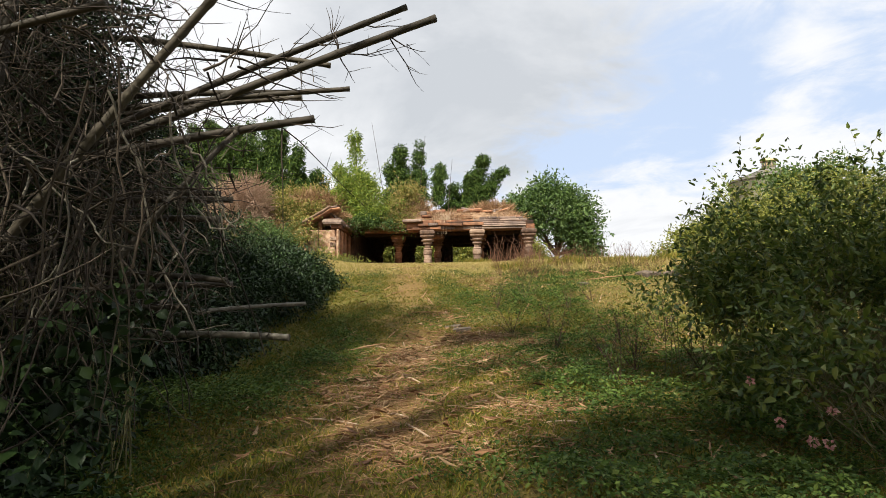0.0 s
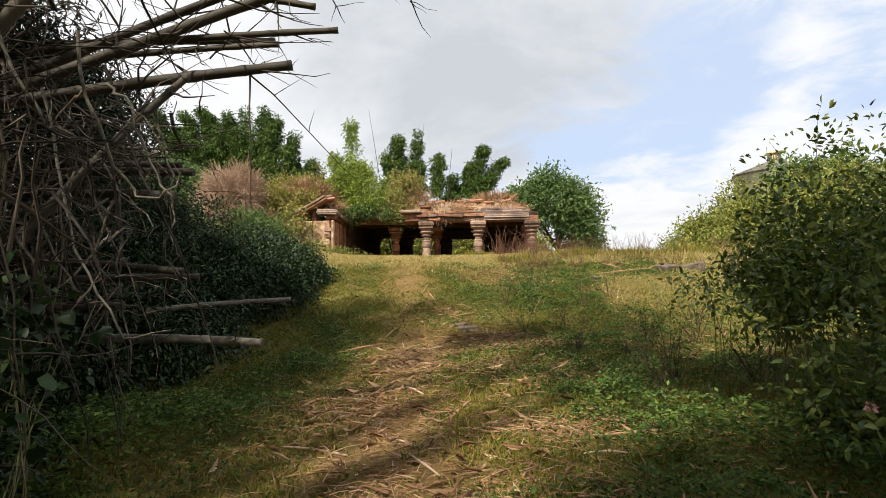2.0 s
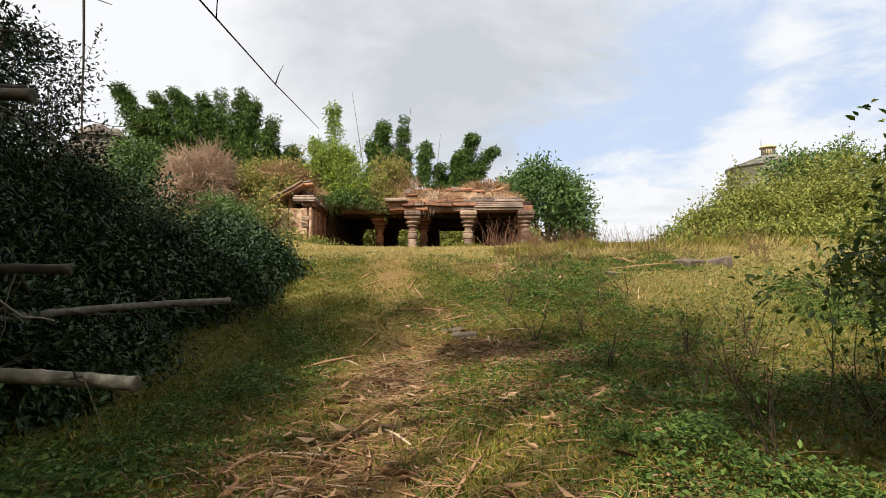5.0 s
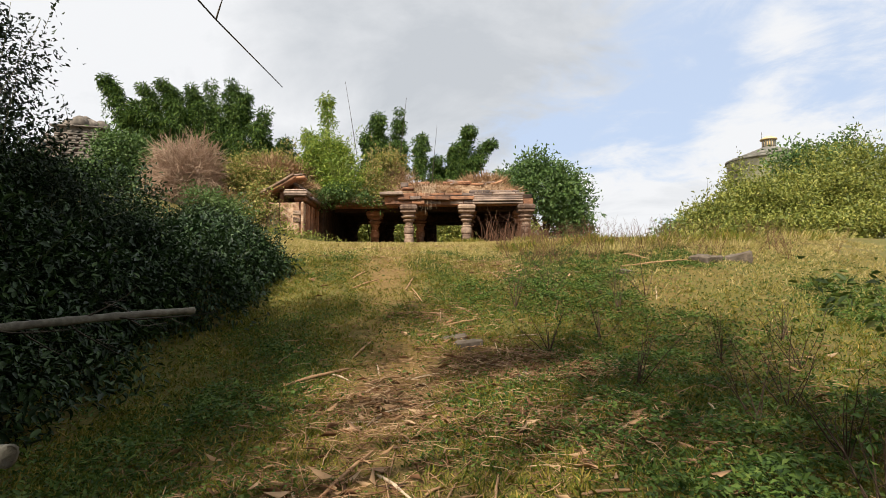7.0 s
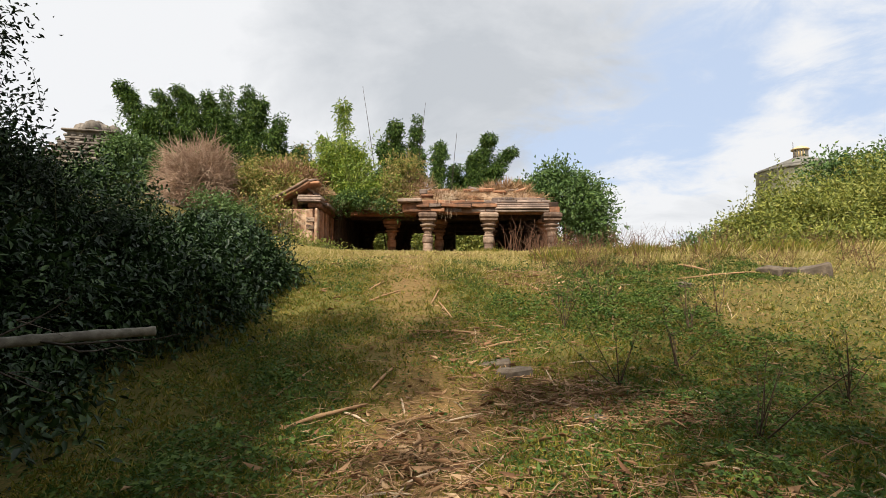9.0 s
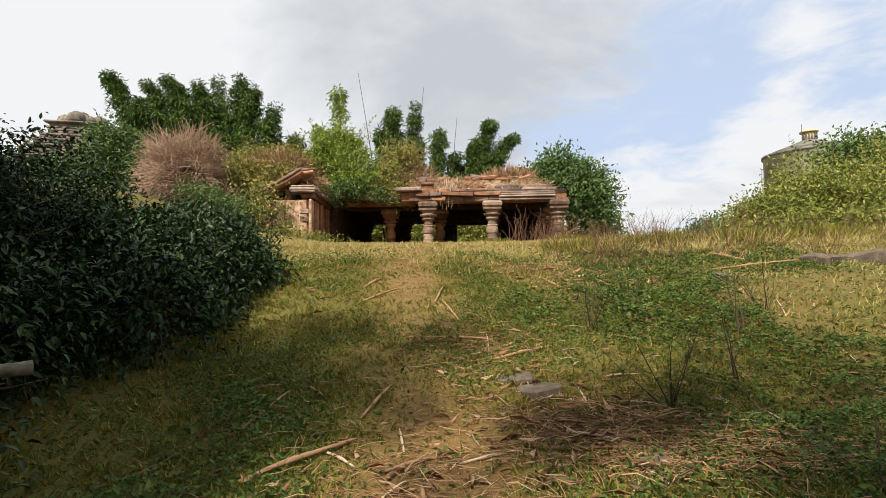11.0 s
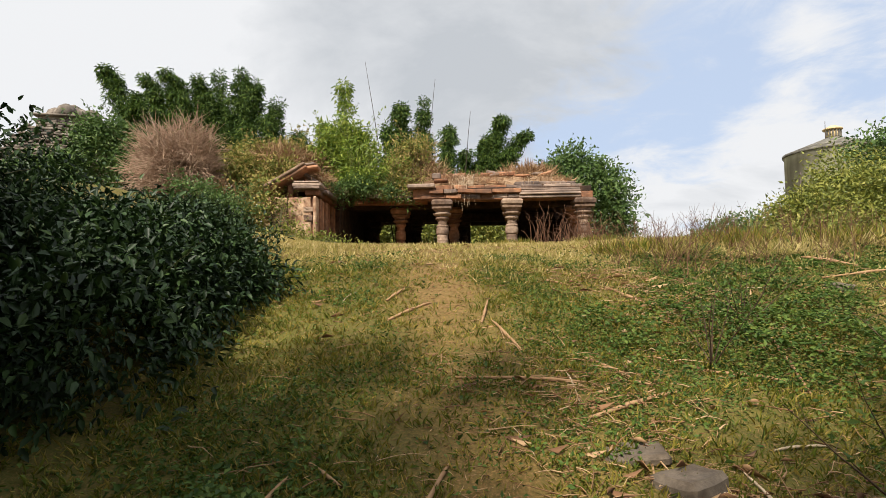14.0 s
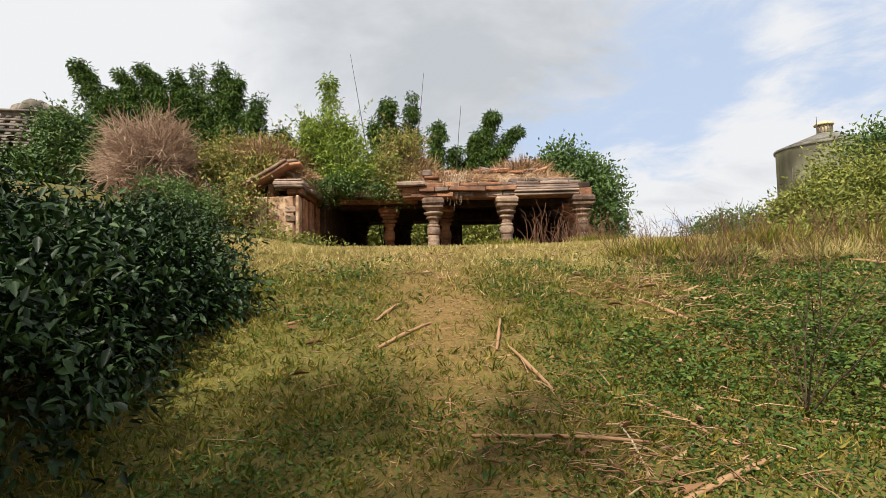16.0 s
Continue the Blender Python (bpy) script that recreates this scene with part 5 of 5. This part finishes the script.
for a, b in (((-1.9, 30.5), (-3.3, 30.5, 11.7)), ((-0.9, 30.5), (-0.1, 30.5, 10.9)), ((0.95, 30.5), (1.5, 30.5, 9.4))):
    z = float(height(*a))
    o = new("bare_cane", tubes_mesh("bare_cane", [tube(bend((0, 0, 0), (b[0] - a[0], 0, b[2] - z), -0.1, 0.01, 14), 0.035, 0.008, 6)], TWIG))
    o.location = (*a, z)
    tagged(o, "tall bare cane rising behind the roof", "cane", "bare canes")

# brown leafless mound
at = np.array([-8.9, 24.0, float(height(-8.9, 24.0)) - 0.05])
ob = thing("leafless_bush", at, "rounded leafless reddish-brown bush of fine twigs", "bush")
tw = []
for i in range(5200):
    d = unit(rng.normal(size=3) * [1, 0.8, 0.9] + [0, 0, 0.35])
    r = rng.uniform(0.35, 1.0)
    r = r * (1 + 0.22 * float(lumps(d[None] * 2.0, 1.4)[0]))
    c = np.array([-8.5, 24.0, 5.2]) + d * [1.75, 1.4, 1.6] * r
    e = c + unit(d + rng.normal(size=3) * 0.6) * rng.uniform(0.25, 0.7)
    tw.append(tube(bend(c, e, 0, 0.12, 4) - at, 0.013, 0.004, 3))
for i in range(50):
    d = unit(rng.normal(size=3) + [0, 0, 0.6])
    part("branch", tubes_mesh("branch", [tube(bend(at, np.array([-8.5, 24, 5.2]) + d * [1.5, 1.2, 1.4], 0, 0.06, 6) - at, 0.03, 0.008, 5)], RED_TWIG), ob)
part("twig_mass", tubes_mesh("twigs", tw, RED_TWIG), ob, kind="stuff")

dry_tuft("roof_grass", "dry straw-coloured grass over the ruin's roof", [(3.7, 25.5, 4.95, 1.1, 0.4, 0.22), (1.3, 25.75, 5.05, 1.3, 0.4, 0.25), (2.0, 27.2, 5.35, 2.2, 1.2, 0.35), (3.9, 26.6, 5.25, 1.3, 0.9, 0.3), (0.6, 26.4, 5.2, 1.0, 0.8, 0.35), (-0.6, 27.0, 5.5, 1.2, 0.8, 0.45), (-1.3, 26.6, 5.1, 0.9, 0.7, 0.4)], 15000, 0.27, droop=0.6)
dry_tuft("roof_grass", "tuft of tall dry grass on the roof", [(3.6, 28, 5.8, 1.2, 0.8, 0.3), (-0.6, 27.3, 5.8, 0.85, 0.5, 0.5), (-0.75, 27.4, 6.3, 0.4, 0.3, 0.4)], 1700, 0.45, droop=0.1)
dry_tuft("bank_grass", "dry yellow grass above the shrine", [(-6.0, 26.5, 5.9, 1.3, 0.9, 0.7), (-5.0, 26.8, 5.8, 1.0, 0.8, 0.6), (-7.4, 24.0, 4.0, 0.9, 0.8, 0.9)], 6500, 0.4)
dry_tuft("roof_grass", "dry grass on the shrine roof", [(-4.15, 24.9, 5.15, 0.45, 0.9, 0.1), (-3.85, 25.8, 4.85, 0.3, 0.8, 0.1)], 1400, 0.22)
hang = []
for i in range(52):
    x, y = rng.normal(0.75, 0.3) if i < 40 else rng.uniform(0.2, 4.2), 24.95 + rng.normal() * 0.05
    z = rng.uniform(4.95, 5.5)
    hang.append(tube(bend((x, y + 0.35, z), (x + rng.normal() * 0.12, y, rng.uniform(4.2, 5.0)), -0.1, 0.12, 7) - np.array([0.7, 25, 5]), 0.01, 0.003, 4))
o = new("hanging_roots", tubes_mesh("hanging_roots", hang, ROOT))
o.location = (0.7, 25, 5)
tagged(o, "pale dry roots hanging over the eave", "roots", kind="stuff")
o = thing("brushwood_heap", (3.7, 24.3, float(height(3.7, 24.3))), "heap of bare pale branches against the pillars", "brushwood")
tw = []
for i in range(70):
    c = np.array([rng.uniform(-0.7, 1.5), rng.normal() * 0.25, 0])
    e = c + [rng.normal() * 0.45, rng.normal() * 0.2, rng.uniform(0.5, 1.5)]
    tw.append(tube(bend(c, e, -0.16, 0.2, 9), rng.uniform(0.008, 0.02), 0.004, 4))
part("branch_mass", tubes_mesh("branches", tw, WEED), o, kind="stuff")

# unseen trees and bamboo, added to shade the lower slope
tree("shade_tree", "unseen shade tree beside the lower slope", "tree", (-7.5, -3.5), [(-6.8, -3.2, 7.0, 2.7, 2.6, 2.0), (-3.5, -4.5, 7.2, 2.8, 2.8, 2.0), (0.2, 4.0, 7.6, 1.3, 1.0, 0.6)], 330, 16, 0.26, LEAF_TREE, 0.3, spread=0.5, gap=0.5)
tree("shade_tree", "unseen shade tree beside the lower slope", "tree", (-11.0, 2.0), [(-10.5, 2.5, 7.5, 3.2, 3.4, 3.0), (-9.5, 6.0, 7.2, 2.4, 2.4, 2.2), (-8.2, 5.6, 8.4, 1.5, 1.4, 1.1)], 900, 18, 0.3, LEAF_TREE, 0.3, spread=0.42, gap=0.3)
# clump carried on out of view, with plumes placed to dapple the slope
bamboo("shade_bamboo", "tall dark bamboo clump behind the cut poles", (-6.2, 3.6), [(-5.4, 4.2, 8.6, 4.5, 1.1), (-6.2, 5.2, 9.8, 4.5, 1.2), (-6.8, 3.2, 10.0, 6.5, 3.0), (-5.2, 2.6, 8.6, 4.0, 1.3), (-4.4, 3.2, 7.6, 3.0, 1.2), (-7.0, 5.0, 9.4, 6, 3.0), (-5.8, 3.6, 6.6, 4.0, 2.2), (-5.2, 4.8, 6.2, 3.5, 1.8), (-4.4, 5.4, 9.2, 2.6, 1.8), (-5.0, 3.9, 9.0, 2.6, 1.8), (-3.7, 3.4, 8.8, 2.4, 1.5), (-5.8, 4.6, 9.2, 3.0, 2.4), (-3.2, 4.7, 9.3, 2.2, 1.5), (-7.8, 3.6, 9.6, 4.0, 3.0), (-7.2, 6.2, 9.6, 4.0, 2.6)], LEAF_BAMBOO, "bamboo beside the slope", gather=0.9, size=0.2, per=180)
# unseen plumes, added to dapple the weeds right of the trail
bamboo("shade_bamboo", "unseen bamboo added over the trail for shade", (-6.6, 2.2), [(-1.0, 4.0, 8.3, 2.0, 1.6), (0.2, 2.6, 8.0, 1.8, 1.8), (1.7, -1.0, 6.8, 1.8, 2.0)], LEAF_BAMBOO, "bamboo beside the slope", gather=0.9, size=0.2, per=260)

# unseen crown, added to shade the flowering shrub's lower leaves
tree("shade_tree", "unseen tree added above the trail's foot for shade", "tree", (3.6, -3.8), [(1.0, -0.9, 6.6, 1.5, 0.9, 0.6), (2.7, -0.9, 6.6, 1.4, 0.9, 0.6), (1.5, 0.3, 6.8, 1.4, 0.8, 0.5), (3.6, 0.0, 6.8, 1.2, 0.9, 0.5), (0.9, 1.5, 6.8, 1.3, 0.8, 0.5), (2.4, 1.3, 6.8, 1.2, 0.8, 0.5), (-1.1, -1.1, 6.7, 0.8, 0.6, 0.35)], 760, 16, 0.26, LEAF_TREE, 0.22, spread=0.3)
# unseen trees behind the start, added to cut the light from the sky
for x, y, z in ((-1.5, -9.0, 6.5), (4.5, -8.0, 6.0)):
    tree("shade_tree", "unseen tree added behind the start to block sky", "tree", (x, y), [(x, y, z, 3.4, 3.0, 3.4), (x + 1.5, y - 0.5, z - 2.4, 2.6, 2.4, 2.4)], 420, 18, 0.42, LEAF_TREE, 0.3, spread=0.55, group="trees at the foot of the slope")

weed_stand("dry_weed", "bare reddish dry weed on the crest", [(x, y) for x, y in zip(rng.uniform(1.9, 4.8, 44), rng.uniform(13.2, 15.8, 44))] + [(x, y) for x, y in zip(rng.uniform(4.5, 9.0, 34), rng.uniform(13.0, 16.0, 34))] + [(x, y) for x, y in zip(rng.uniform(3.2, 6.5, 14), rng.uniform(22.5, 24.3, 14))], 0.68, per=5)
dry_tuft("crest_grass", "tall dry yellow grass along the crest", [(x, y, float(height(x, y)) + 0.02, 0.8, 0.5, 0.08) for x, y in ((3.0, 14.4), (4.2, 14.0), (5.4, 14.3), (6.8, 14.2), (8.4, 14.8), (10.5, 16), (4.6, 23.6), (6.2, 23.4), (2.6, 24.2))], 2200, 0.22, GRASS_DRY, 0.035, droop=-0.1)
dry_tuft("crest_grass", "green-yellow weeds along the crest", [(x, y, float(height(x, y)) + 0.02, 0.9, 0.6, 0.1) for x, y in ((2.6, 14.8), (4.2, 15.0), (5.6, 14.6), (7.2, 14.9), (9.4, 15.6), (4.9, 23.2), (2.2, 23.9))], 5500, 0.2, GRASS, 0.06, "weeds", droop=-0.1)
weed_stand("sapling", "thin dark sapling among the weeds", [(2.15, 5.9), (2.6, 6.6), (3.4, 6.5), (3.0, 7.6), (1.45, 11.0), (1.5, 9.4), (2.3, 9.9), (3.9, 8.6), (2.0, 8.2), (4.4, 9.5), (3.3, 9.0), (2.5, 7.3), (2.9, 10.8), (3.6, 11.4), (2.2, 11.8)], 0.72, BARK, HERB, 6)

for a, b, r in (((-1.25, 5.9), (-1.05, 6.35), 0.012), ((-1.07, 4.4), (-0.55, 5.75), 0.01), ((-0.75, 9.45), (-0.55, 9.95), 0.012), ((-0.3, 8.2), (-0.32, 8.6), 0.014), ((-1.55, 9.3), (-1.35, 9.9), 0.011), ((-1.35, 8.7), (-0.75, 9.2), 0.016),
                ((1.2, 5.15), (2.2, 5.25), 0.012), ((-0.15, 11.9), (0.0, 12.5), 0.012), ((0.1, 11.3), (-0.05, 11.95), 0.012), ((-1.05, 12.5), (-0.85, 12.95), 0.014), ((-1.0, 12.0), (-0.6, 12.4), 0.014), ((1.55, 12.2), (1.35, 12.95), 0.015),
                ((2.2, 12.3), (2.0, 12.9), 0.014), ((3.5, 12.6), (2.7, 14.0), 0.012), ((3.9, 13.0), (5.2, 13.0), 0.014), ((4.6, 13.3), (4.35, 13.9), 0.02), ((0.9, 8.6), (2.0, 8.9), 0.008), ((1.1, 8.85), (2.1, 8.75), 0.008),
                ((0.5, 5.3), (1.1, 5.45), 0.012), ((-0.7, 6.2), (-0.35, 7.0), 0.012), ((0.1, 5.6), (0.35, 6.2), 0.012), ((1.9, 10.6), (2.3, 11.6), 0.012), ((1.4, 10.9), (1.9, 10.8), 0.012), ((0.3, 10.3), (1.0, 10.6), 0.014), ((-0.45, 10.9), (0.45, 10.75), 0.011)):
    stick(a, b, r)
for i in range(46):
    x, y, a, n = rng.normal(1.35, 0.4), rng.normal(8.75, 0.16), rng.normal(0.06, 0.16), rng.uniform(0.35, 1.0)
    stick((x - math.cos(a) * n / 2, y - math.sin(a) * n / 2), (x + math.cos(a) * n / 2, y + math.sin(a) * n / 2), rng.uniform(0.005, 0.01), STRAW, label="reddish-brown dry cane in a loose bundle")
loose = scatter(2600, -1.9, 4.5, 3.4, 15.5, litter_weight)[:230]
for q in loose:
    a, s = rng.uniform(0, 3.14), rng.uniform(0.16, 0.55)
    stick((q[0], q[1]), (q[0] + math.cos(a) * s, q[1] + math.sin(a) * s), rng.uniform(0.0035, 0.009), ROOT if rng.uniform() < 0.3 else STRAW)
build_ground_cover()
